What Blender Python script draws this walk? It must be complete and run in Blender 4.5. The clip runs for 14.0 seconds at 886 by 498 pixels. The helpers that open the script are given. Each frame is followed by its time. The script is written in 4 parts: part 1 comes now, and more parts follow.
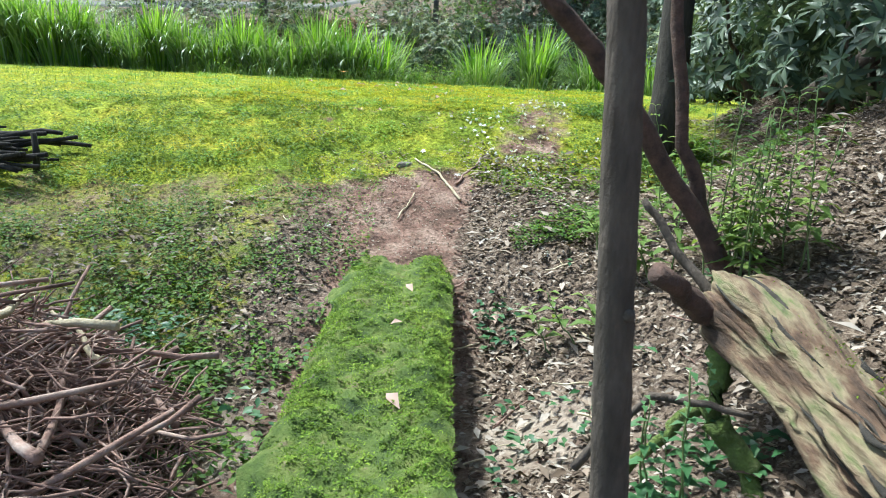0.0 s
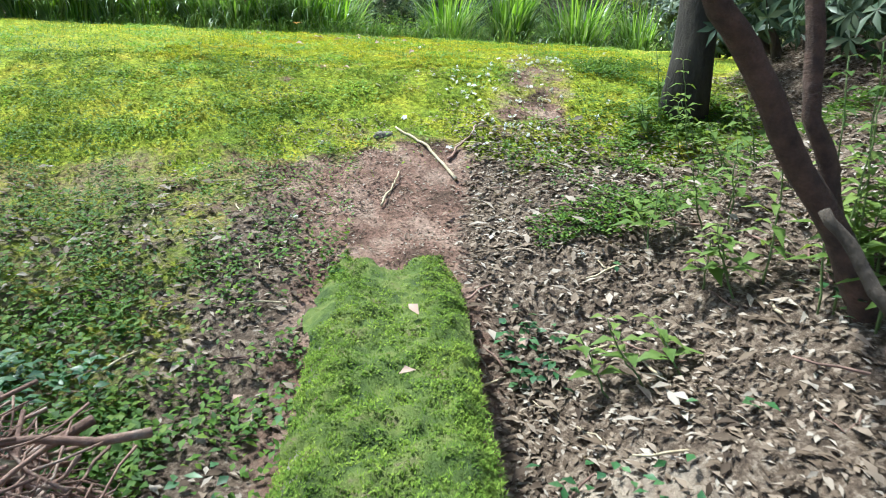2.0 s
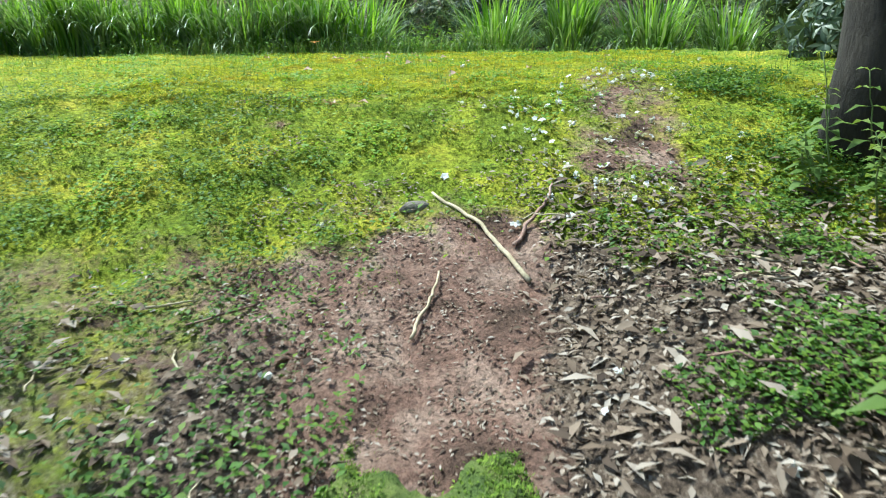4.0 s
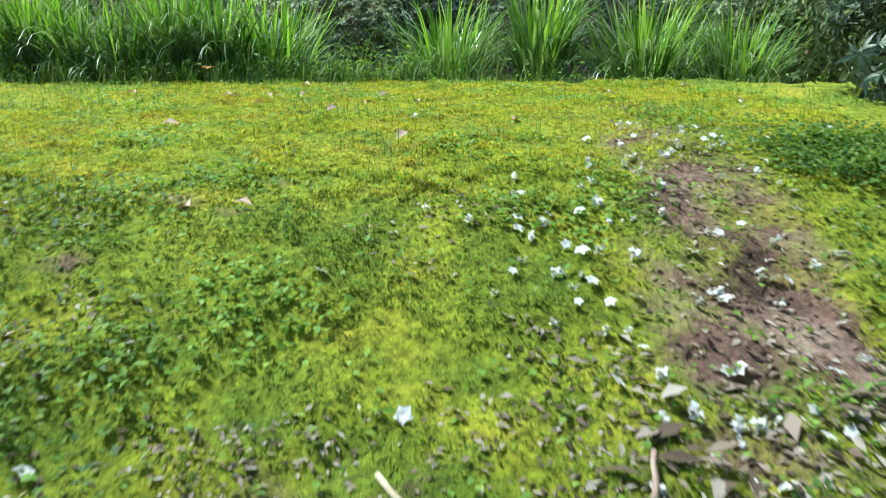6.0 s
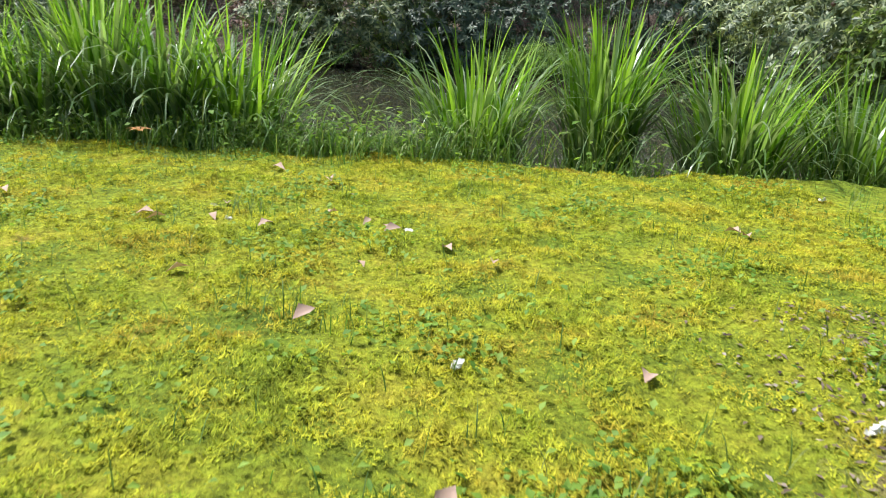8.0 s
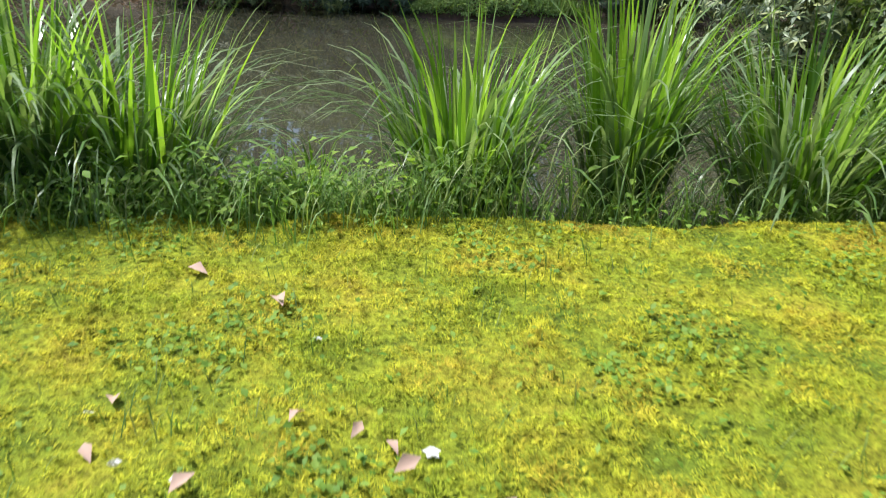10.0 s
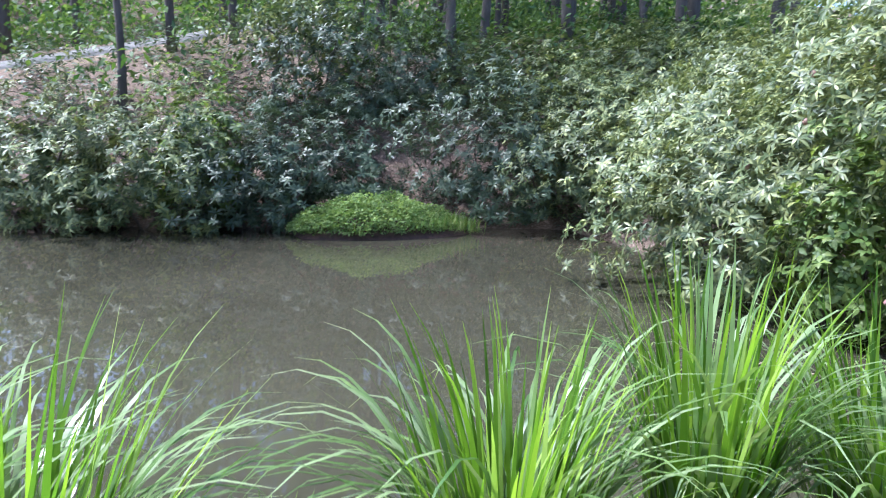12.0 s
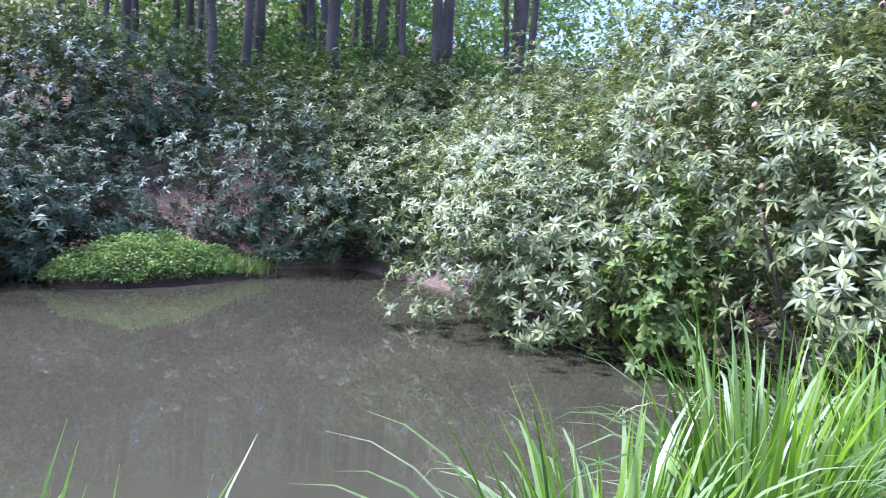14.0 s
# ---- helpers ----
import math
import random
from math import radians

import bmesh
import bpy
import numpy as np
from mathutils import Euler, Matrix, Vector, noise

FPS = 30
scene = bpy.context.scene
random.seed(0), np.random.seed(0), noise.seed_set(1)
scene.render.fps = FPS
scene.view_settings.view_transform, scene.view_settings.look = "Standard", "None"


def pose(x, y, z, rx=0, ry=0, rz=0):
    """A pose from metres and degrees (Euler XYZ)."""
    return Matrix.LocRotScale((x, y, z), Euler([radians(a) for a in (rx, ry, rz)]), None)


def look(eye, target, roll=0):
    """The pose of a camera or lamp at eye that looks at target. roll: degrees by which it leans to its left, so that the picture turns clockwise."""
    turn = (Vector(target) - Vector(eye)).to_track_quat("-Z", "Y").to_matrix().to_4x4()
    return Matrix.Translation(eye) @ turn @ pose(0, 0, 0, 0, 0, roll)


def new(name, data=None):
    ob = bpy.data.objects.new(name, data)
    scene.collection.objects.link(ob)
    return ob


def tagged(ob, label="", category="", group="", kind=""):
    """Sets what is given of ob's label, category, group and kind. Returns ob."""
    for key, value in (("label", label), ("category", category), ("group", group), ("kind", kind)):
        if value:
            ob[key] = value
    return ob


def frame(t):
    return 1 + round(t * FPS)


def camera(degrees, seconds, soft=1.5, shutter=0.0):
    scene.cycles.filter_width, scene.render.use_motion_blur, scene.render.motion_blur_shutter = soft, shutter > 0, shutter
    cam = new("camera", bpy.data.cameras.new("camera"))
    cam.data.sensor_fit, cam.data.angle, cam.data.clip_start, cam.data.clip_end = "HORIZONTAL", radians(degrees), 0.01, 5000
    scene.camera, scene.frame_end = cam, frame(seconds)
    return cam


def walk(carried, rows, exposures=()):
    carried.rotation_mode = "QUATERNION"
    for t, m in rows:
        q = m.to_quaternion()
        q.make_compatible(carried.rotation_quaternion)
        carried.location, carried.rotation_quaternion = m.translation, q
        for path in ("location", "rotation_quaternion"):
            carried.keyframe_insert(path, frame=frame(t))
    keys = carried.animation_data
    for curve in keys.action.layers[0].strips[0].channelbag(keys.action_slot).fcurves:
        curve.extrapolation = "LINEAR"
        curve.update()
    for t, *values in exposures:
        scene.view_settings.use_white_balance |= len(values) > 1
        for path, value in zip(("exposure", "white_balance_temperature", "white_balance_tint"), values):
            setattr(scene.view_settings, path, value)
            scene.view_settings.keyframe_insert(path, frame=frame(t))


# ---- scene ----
cam = camera(61.4, 14.0, soft=1.0, shutter=0.3)
PATH = [
    (0, (-0.025, -0.022, 1.52), (-0.022, 1.914, 1.018), 2.6),
    (0.5, (-0.184, 0.194, 1.478), (-0.129, 2.12, 0.942), 2.7),
    (1, (-0.297, 0.432, 1.448), (-0.184, 2.346, 0.879), 3.2),
    (1.5, (-0.326, 0.831, 1.461), (-0.199, 2.74, 0.878), 3.0),
    (2, (-0.346, 1.263, 1.425), (-0.206, 3.164, 0.821), 2.7),
    (2.5, (-0.343, 1.756, 1.415), (-0.238, 3.657, 0.804), 1.6),
    (3, (-0.298, 2.294, 1.419), (-0.292, 4.205, 0.828), -0.5),
    (3.2, (-0.289, 2.485, 1.427), (-0.336, 4.397, 0.841), -1.8),
    (5.3, (-0.297, 4.945, 1.418), (-0.179, 6.847, 0.811), 1.2),
    (5.5, (-0.303, 5.176, 1.414), (-0.196, 7.073, 0.791), 0.7),
    (6, (-0.314, 5.837, 1.518), (-0.137, 7.747, 0.951), -0.3),
    (6.5, (-0.284, 6.51, 1.58), (-0.178, 8.431, 1.031), -0.7),
    (6.9, (-0.321, 7.1, 1.675), (-0.198, 8.997, 1.053), 0.0),
    (7, (-0.328, 7.195, 1.702), (-0.234, 9.113, 1.143), 0.6),
    (7.2, (-0.325, 7.431, 1.788), (-0.205, 9.35, 1.237), 2.3),
    (9.3, (-0.45, 9.29, 2.242), (-0.129, 11.093, 1.437), 2.0),
    (9.5, (-0.457, 9.493, 2.266), (-0.12, 11.289, 1.452), 2.2),
    (10, (-0.502, 10.049, 2.431), (-0.118, 11.835, 1.618), 2.3),
    (10.3, (-0.497, 10.384, 2.474), (-0.099, 12.182, 1.694), 1.9),
    (10.5, (-0.517, 10.593, 2.534), (-0.108, 12.404, 1.79), 1.7),
    (11, (-0.644, 11.072, 2.642), (-0.161, 12.919, 2.047), 1.1),
    (11.5, (-0.79, 11.443, 2.754), (-0.178, 13.293, 2.307), 1.4),
    (12, (-0.968, 11.791, 2.761), (-0.168, 13.595, 2.432), 1.9),
    (12.5, (-1.143, 12.16, 2.806), (-0.193, 13.898, 2.532), 1.9),
    (13, (-1.288, 12.552, 2.801), (-0.196, 14.207, 2.543), 2.3),
    (13.5, (-1.5, 12.859, 2.789), (-0.258, 14.41, 2.559), 2.9),
    (14, (-1.684, 13.106, 2.786), (-0.287, 14.521, 2.573), 3.5),
]
walk(cam, [(t, look(eye, target, roll)) for t, eye, target, roll in PATH], [(0, 1.15, 5600, -4), (3.2, 1.05, 5600, -6), (5.5, 0.78, 5400, -14), (7, 0.82, 5900, 2), (9.3, 0.68, 6150, 4), (10.2, 0.85, 6050, 5), (11.5, 1.35, 5250, -2), (12.4, 1.6, 5300, 30), (14, 1.6, 5100, 28)])

# ---- world and sun ----
world = bpy.data.worlds.new("sky")
scene.world = world
world.use_nodes = True
wn = world.node_tree
sky = wn.nodes.new("ShaderNodeTexSky")
sky.sky_type, sky.sun_disc = "NISHITA", False
SUN_ELEV, SUN_AZ = radians(60), radians(-55)      # azimuth from +y towards +x
sky.sun_elevation, sky.sun_rotation = SUN_ELEV, SUN_AZ
sky.air_density, sky.dust_density = 1.0, 3.0
wn.links.new(sky.outputs[0], wn.nodes["Background"].inputs[0])
wn.nodes["Background"].inputs[1].default_value = 0.15
sun = new("sun", bpy.data.lights.new("sun", "SUN"))
sun.data.energy, sun.data.angle, sun.data.color = 4.2, radians(6), (1.0, 0.96, 0.9)
sd = Vector((math.cos(SUN_ELEV) * math.sin(SUN_AZ), math.cos(SUN_ELEV) * math.cos(SUN_AZ), math.sin(SUN_ELEV)))
sun.matrix_world = look(sd * 60, (0, 0, 0))

rng = np.random.default_rng(7)


# ---- material helpers ----
def mat_new(name):
    m = bpy.data.materials.new(name)
    m.use_nodes = True
    n = m.node_tree
    return m, n, n.nodes["Principled BSDF"]


def nd(n, kind, **inputs):
    node = n.nodes.new(kind)
    for k, v in inputs.items():
        node.inputs[k.replace("_", " ")].default_value = v
    return node


def coords(n):
    return n.nodes.new("ShaderNodeTexCoord").outputs["Object"]


def noise_fac(n, scale, detail=4.0, rough=0.6):
    t = nd(n, "ShaderNodeTexNoise", Scale=scale, Detail=detail, Roughness=rough)
    n.links.new(coords(n), t.inputs["Vector"])
    return t.outputs["Fac"]


def ramp(n, fac, stops):
    r = n.nodes.new("ShaderNodeValToRGB")
    e = r.color_ramp.elements
    while len(e) < len(stops):
        e.new(0.5)
    for el, (p, c) in zip(e, stops):
        el.position, el.color = p, (*c, 1)
    n.links.new(fac, r.inputs["Fac"])
    return r.outputs["Color"]


def mixc(n, fac, a, b, mode="MIX"):
    m = n.nodes.new("ShaderNodeMix")
    m.data_type, m.blend_type = "RGBA", mode
    for sock, v in ((m.inputs[0], fac), (m.inputs[6], a), (m.inputs[7], b)):
        if isinstance(v, (int, float)):
            sock.default_value = v
        elif isinstance(v, tuple):
            sock.default_value = (*v, 1)
        else:
            n.links.new(v, sock)
    return m.outputs[2]


def bump(n, p, fac, strength, dist=0.02):
    b = nd(n, "ShaderNodeBump", Strength=strength, Distance=dist)
    n.links.new(fac, b.inputs["Height"])
    n.links.new(b.outputs[0], p.inputs["Normal"])


def surface(name, stops, scale, rough=0.9, bump_scale=40.0, bump_amt=0.5, fine=None, stretch=None):
    """A surface of mottled colour with fine relief."""
    m, n, p = mat_new(name)
    big, small = noise_fac(n, scale), noise_fac(n, scale * 7)
    if stretch:
        for sock in (big, small):
            mp = n.nodes.new("ShaderNodeMapping")
            mp.inputs["Scale"].default_value = stretch
            n.links.new(coords(n), mp.inputs["Vector"])
            n.links.new(mp.outputs[0], sock.node.inputs["Vector"])
    col = ramp(n, big, stops)
    col = mixc(n, 0.5, col, ramp(n, small, [(0.3, (0.45,) * 3), (0.7, (1.0,) * 3)]), "MULTIPLY")
    n.links.new(col, p.inputs["Base Color"])
    p.inputs["Roughness"].default_value = rough
    t = nd(n, "ShaderNodeTexNoise", Scale=bump_scale, Detail=6.0, Roughness=0.65)
    if stretch:
        mp = n.nodes.new("ShaderNodeMapping")
        mp.inputs["Scale"].default_value = stretch
        n.links.new(coords(n), mp.inputs["Vector"])
        n.links.new(mp.outputs[0], t.inputs["Vector"])
    else:
        n.links.new(coords(n), t.inputs["Vector"])
    bump(n, p, t.outputs["Fac"], bump_amt)
    return m


def leaf_mat(name, stops, rough=0.45, through_light=0.35, patch=1.5, spec=0.5):
    """Leaves: each of its own shade, partly lit through."""
    m, n, p = mat_new(name)
    g = n.nodes.new("ShaderNodeNewGeometry")
    col = ramp(n, g.outputs["Random Per Island"], stops)
    col = mixc(n, 0.6, col, ramp(n, noise_fac(n, patch), [(0.3, (0.55,) * 3), (0.7, (1.0,) * 3)]), "MULTIPLY")
    n.links.new(col, p.inputs["Base Color"])
    p.inputs["Roughness"].default_value = rough
    p.inputs["Specular IOR Level"].default_value = spec
    tr = n.nodes.new("ShaderNodeBsdfTranslucent")
    n.links.new(mixc(n, 1.0, col, (1.0, 1.0, 0.55), "MULTIPLY"), tr.inputs["Color"])
    mx = nd(n, "ShaderNodeMixShader", Fac=through_light)
    out = n.nodes["Material Output"]
    n.links.new(p.outputs[0], mx.inputs[1])
    n.links.new(tr.outputs[0], mx.inputs[2])
    n.links.new(mx.outputs[0], out.inputs["Surface"])
    return m


# ---- mesh helpers ----
def np_mesh(name, V, F, mat):
    """A mesh from arrays: V (n,3), F (m,k)."""
    me = bpy.data.meshes.new(name)
    V, F = np.asarray(V, np.float32), np.asarray(F, np.int32)
    k = F.shape[1]
    me.vertices.add(len(V))
    me.vertices.foreach_set("co", V.ravel())
    me.loops.add(F.size)
    me.loops.foreach_set("vertex_index", F.ravel())
    me.polygons.add(len(F))
    me.polygons.foreach_set("loop_start", np.arange(0, F.size, k, dtype=np.int32))
    me.update(calc_edges=True)
    me.validate()
    me.materials.append(mat)
    return me


def smooth(me):
    me.polygons.foreach_set("use_smooth", np.ones(len(me.polygons), bool))
    return me


def part(name, me, parent, label=""):
    ob = new(name, me)
    ob.parent = parent
    return tagged(ob, label)


def thing(name, x, y, z, label, category, group="", kind=""):
    ob = new(name)
    ob.matrix_world = pose(x, y, z)
    return tagged(ob, label, category, group, kind)


def unit(v):
    return v / np.maximum(np.linalg.norm(v, axis=-1, keepdims=True), 1e-9)


def leaves(P, D, U, L, W, droop=0.15, fold=0.12):
    """Folded leaves from P along D with upper side U: arrays of vertices and faces, four triangles a leaf."""
    P, D, U = np.asarray(P, float), unit(np.asarray(D, float)), np.asarray(U, float)
    S = unit(np.cross(D, U))
    U = np.cross(S, D)
    L, W = np.broadcast_to(L, len(P))[:, None], np.broadcast_to(W, len(P))[:, None]
    mid = P + D * L * 0.5
    v = np.stack([P, mid + S * W * 0.5 + U * W * fold, mid, mid - S * W * 0.5 + U * W * fold, P + D * L - U * L * droop], 1)
    base = (np.arange(len(P)) * 5)[:, None, None]
    f = base + np.array([[0, 1, 2], [0, 2, 3], [1, 4, 2], [2, 4, 3]])[None]
    return v.reshape(-1, 3), f.reshape(-1, 3)


def blades(P, az, L, W, lean, curl, seg=6, power=3.0):
    """Tapering grass blades from P that lean to az and curl over."""
    n = len(P)
    L, W, lean, curl = (np.broadcast_to(a, n).astype(float) for a in (L, W, lean, curl))
    s = np.linspace(0, 1, seg + 1)
    th = lean[:, None] + curl[:, None] * s[None] ** power
    step = L[:, None] / seg
    r = np.cumsum(np.sin(th) * step, 1) - np.sin(th[:, :1]) * step
    z = np.cumsum(np.cos(th) * step, 1) - np.cos(th[:, :1]) * step
    out = np.stack([np.cos(az), np.sin(az)], 1)
    c = np.zeros((n, seg + 1, 3))
    c[..., :2] = P[:, None, :2] + r[..., None] * out[:, None]
    c[..., 2] = P[:, None, 2] + z
    side = np.stack([-np.sin(az), np.cos(az), np.zeros(n)], 1)
    w = W[:, None] * (0.75 + 0.5 * s - 1.22 * s ** 3)[None] * 0.5
    a, b = c + side[:, None] * w[..., None], c - side[:, None] * w[..., None]
    V = np.stack([a, b], 2).reshape(n, -1, 3)
    q = np.array([[2 * i, 2 * i + 1, 2 * i + 3, 2 * i + 2] for i in range(seg)])
    F = (np.arange(n) * 2 * (seg + 1))[:, None, None] + q[None]
    return V.reshape(-1, 3), F.reshape(-1, 4)


def tube(points, radii, sides=8, rough=0.0, seed=0):
    """A closed tapered tube along points, with an uneven skin."""
    r = np.random.default_rng(seed)
    pts, rad = np.asarray(points, float), np.asarray(radii, float)
    d = unit(np.gradient(pts, axis=0))
    ref = np.where(np.abs(d[:, 2:3]) > 0.9, [[1.0, 0, 0]], [[0, 0, 1.0]])
    a = unit(np.cross(d, ref))
    b = np.cross(d, a)
    ang = np.linspace(0, 2 * math.pi, sides, endpoint=False)
    k = rad[:, None] * (1 + rough * r.uniform(-1, 1, (len(pts), sides)))
    ring = pts[:, None] + k[..., None] * (np.cos(ang)[None, :, None] * a[:, None] + np.sin(ang)[None, :, None] * b[:, None])
    V = ring.reshape(-1, 3)
    F = []
    for i in range(len(pts) - 1):
        for j in range(sides):
            j2 = (j + 1) % sides
            F.append((i * sides + j, i * sides + j2, (i + 1) * sides + j2, (i + 1) * sides + j))
    n = len(V)
    V = np.vstack([V, pts[:1], pts[-1:]])
    e = (len(pts) - 1) * sides
    for j in range(sides):
        j2 = (j + 1) % sides
        F.append((n, j2, j, j))
        F.append((n + 1, e + j, e + j2, e + j2))
    return V, [tuple(dict.fromkeys(f)) for f in F]


def tube_mesh(name, mat, *tubes):
    V, F = [], []
    o = 0
    for v, f in tubes:
        V += [tuple(p) for p in v]
        F += [tuple(i + o for i in q) for q in f]
        o += len(v)
    me = bpy.data.meshes.new(name)
    me.from_pydata(V, [], F)
    me.update()
    me.materials.append(mat)
    return smooth(me)


def wander(a, b, n, amp, seed):
    """A crooked line from a to b."""
    r = np.random.default_rng(seed)
    t = np.linspace(0, 1, n)[:, None]
    p = np.asarray(a) * (1 - t) + np.asarray(b) * t
    off = np.cumsum(r.normal(0, amp, (n, 3)), 0)
    off -= off[0] * (1 - t) + off[-1] * t
    return p + off


# ---- terrain shape ----
def wob(x, y, s=1.0):
    return (np.sin(1.7 * x * s + 0.6 * y * s) + np.sin(2.3 * y * s - 1.1 * x * s + 1.3) + 0.6 * np.sin(4.1 * x * s + 3.3 * y * s + 0.4)) / 2.6


def vnoise(x, y, s):
    """Smooth value noise, -1 to 1, with cells of 1 / s metres."""
    x, y = np.asarray(x, float) * s + 311.7, np.asarray(y, float) * s + 157.3
    i, j = np.floor(x), np.floor(y)
    u, v = x - i, y - j
    u, v = u * u * (3 - 2 * u), v * v * (3 - 2 * v)

    def h(a, b):
        q = np.sin(a * 12.9898 + b * 78.233) * 43758.5453
        return 2 * (q - np.floor(q)) - 1
    return (h(i, j) * (1 - u) + h(i + 1, j) * u) * (1 - v) + (h(i, j + 1) * (1 - u) + h(i + 1, j + 1) * u) * v


def clumps(x, y):
    """Moss cushions and the gaps between them, -1 to 1."""
    return 0.55 * vnoise(x, y, 6.0) + 0.3 * vnoise(x, y, 14.0) + 0.25 * vnoise(x + 7, y, 30.0)


def sstep(a, b, v):
    t = np.clip((v - a) / (b - a), 0, 1)
    return t * t * (3 - 2 * t)


def lip_y(x):
    return 13.5 - 0.13 * np.clip(x, -12, 6)


BANK_Y = [-60, -4, 0, 3.4, 4.4, 5.0, 5.5, 6.2, 6.6, 7.1, 7.5, 8.3, 8.8, 9.5, 10.5, 13]
BANK_Z = [0.6, -0.1, -0.45, -0.5, -0.42, -0.2, 0.0, 0.13, 0.24, 0.42, 0.55, 0.78, 0.89, 0.96, 1.0, 1.0]


def height(x, y):
    x, y = np.asarray(x, float), np.asarray(y, float)
    near = np.interp(y, BANK_Y, BANK_Z)
    near = near + 0.22 * sstep(0.15, 0.9, x) * (1 - sstep(6.0, 7.6, y))
    near = near + 0.3 * sstep(-1.8, -5, x) * (1 - sstep(3, 6, y))
    xr = 0.6 + 2.05 * sstep(4.6, 7.8, y) + 2.9 * sstep(8, 13, y)
    rise = np.clip(x - xr, 0, 40)
    near = near + np.minimum(0.5 * rise * sstep(-0.3, 0.9, rise), 9)
    d = y - lip_y(x)
    fall = near - (near - 0.36) * sstep(0.0, 1.0, d) - 0.7 * sstep(0.9, 3.0, d)
    far_y = 27.9 - 0.2 * np.clip(x, -5, 10)
    far = 0.5 + np.clip(0.4 * (y - far_y), -1, 0.35) + np.interp(y - far_y, [0.8, 4, 10, 14], [0, 1.85, 2.9, 3.6]) + np.clip(0.03 * (y - 42), 0, 50)
    far = far + np.clip(0.22 * (x - 7), 0, 1.6) * sstep(24, 32, y)
    far = far + 0.17 * np.clip(x + 6, 0, 12) * sstep(31, 36, y) * (1 - 0.8 * sstep(5, 11, x))
    far = far + np.clip(0.28 * (y - 66), 0, 30)
    right = 0.5 + np.minimum(np.clip(0.45 * (x - 8.3), -1, 9), 9 - 5.6 * sstep(22, 31, y))
    left = 0.5 + np.clip(0.3 * (-26 - x), -1, 8)
    z = np.where(d > 0, np.maximum(np.maximum(fall, far), np.maximum(right, left)), near)
    amp = np.where((y > 8.6) & (d < 0) & (x < 3), 0.02, 0.035)
    return z + amp * wob(x, y, 1.6) + 0.55 * amp * wob(x + 3, y, 5.1) + np.where(y < 16, 0.02 + 0.02 * sstep(9.4, 8.0, y) * sstep(6.4, 7.2, y), 0) * clumps(x, y)


def path_x(y):
    """The line of the worn path over the dam."""
    return 0.96 + 0.2 * (y - 8.3)


def axis(fine_a, fine_b, step, a, b):
    v = list(np.arange(fine_a, fine_b, step))
    s = step
    while v[-1] < b:
        s *= 1.16
        v.append(v[-1] + s)
    s = step
    while v[0] > a:
        s *= 1.16
        v.insert(0, v[0] - s)
    return np.array(v)


def on_ground(x, y, up=0.0):
    return float(height(x, y)) + up


# ---- materials ----
M_GROUND, n, p = mat_new("ground")
att = n.nodes.new("ShaderNodeAttribute")
att.attribute_name = "cover"
sep = n.nodes.new("ShaderNodeSeparateColor")
n.links.new(att.outputs["Color"], sep.inputs[0])
soil = ramp(n, noise_fac(n, 3.5, 8), [(0.3, (0.08, 0.05, 0.036)), (0.48, (0.22, 0.128, 0.097)), (0.7, (0.4, 0.28, 0.22))])
soil = mixc(n, 0.6, soil, ramp(n, noise_fac(n, 38, 8, 0.7), [(0.36, (0.2,) * 3), (0.6, (1.3,) * 3)]), "MULTIPLY")
moss = ramp(n, noise_fac(n, 2.2, 8, 0.65), [(0.22, (0.11, 0.18, 0.02)), (0.4, (0.23, 0.3, 0.025)), (0.53, (0.37, 0.41, 0.03)), (0.66, (0.5, 0.45, 0.04)), (0.76, (0.38, 0.25, 0.07))])
moss = mixc(n, 0.8, moss, ramp(n, noise_fac(n, 30, 8, 0.7), [(0.36, (0.15,) * 3), (0.62, (1.0,) * 3)]), "MULTIPLY")
litter = ramp(n, noise_fac(n, 26, 8, 0.7), [(0.32, (0.03, 0.02, 0.014)), (0.5, (0.13, 0.092, 0.068)), (0.6, (0.26, 0.2, 0.155)), (0.75, (0.44, 0.38, 0.33))])


def edge(sock, hard=2.2):
    a = nd(n, "ShaderNodeMath")
    a.operation = "MULTIPLY_ADD"
    n.links.new(noise_fac(n, 7, 6, 0.7), a.inputs[0])
    a.inputs[1].default_value = 1.4
    n.links.new(sock, a.inputs[2])
    b = nd(n, "ShaderNodeMapRange")
    n.links.new(a.outputs[0], b.inputs[0])
    b.inputs[1].default_value, b.inputs[2].default_value = 0.95, 0.95 + 1 / hard
    return b.outputs[0]


sand = ramp(n, noise_fac(n, 9, 8), [(0.3, (0.24, 0.18, 0.135)), (0.7, (0.46, 0.38, 0.31))])
col = mixc(n, edge(sep.outputs[1]), soil, litter)
col = mixc(n, edge(sep.outputs[2]), col, sand)
col = mixc(n, edge(sep.outputs[0]), col, moss)
n.links.new(col, p.inputs["Base Color"])
p.inputs["Roughness"].default_value = 0.95
p.inputs["Specular IOR Level"].default_value = 0.2
bump(n, p, noise_fac(n, 55, 8, 0.7), 0.9, 0.03)

M_WATER, n, p = mat_new("pond_water")
p.inputs["Base Color"].default_value = (0.085, 0.07, 0.05, 1)
p.inputs["Roughness"].default_value = 0.02
p.inputs["IOR"].default_value = 1.33
bump(n, p, noise_fac(n, 3.0, 3), 0.014, 0.02)
n.links.new(ramp(n, noise_fac(n, 0.35, 3), [(0.3, (0.034, 0.032, 0.021)), (0.7, (0.047, 0.044, 0.029))]), p.inputs["Base Color"])

G = lambda *s: [(i / max(1, len(s) - 1), c) for i, c in enumerate(s)]


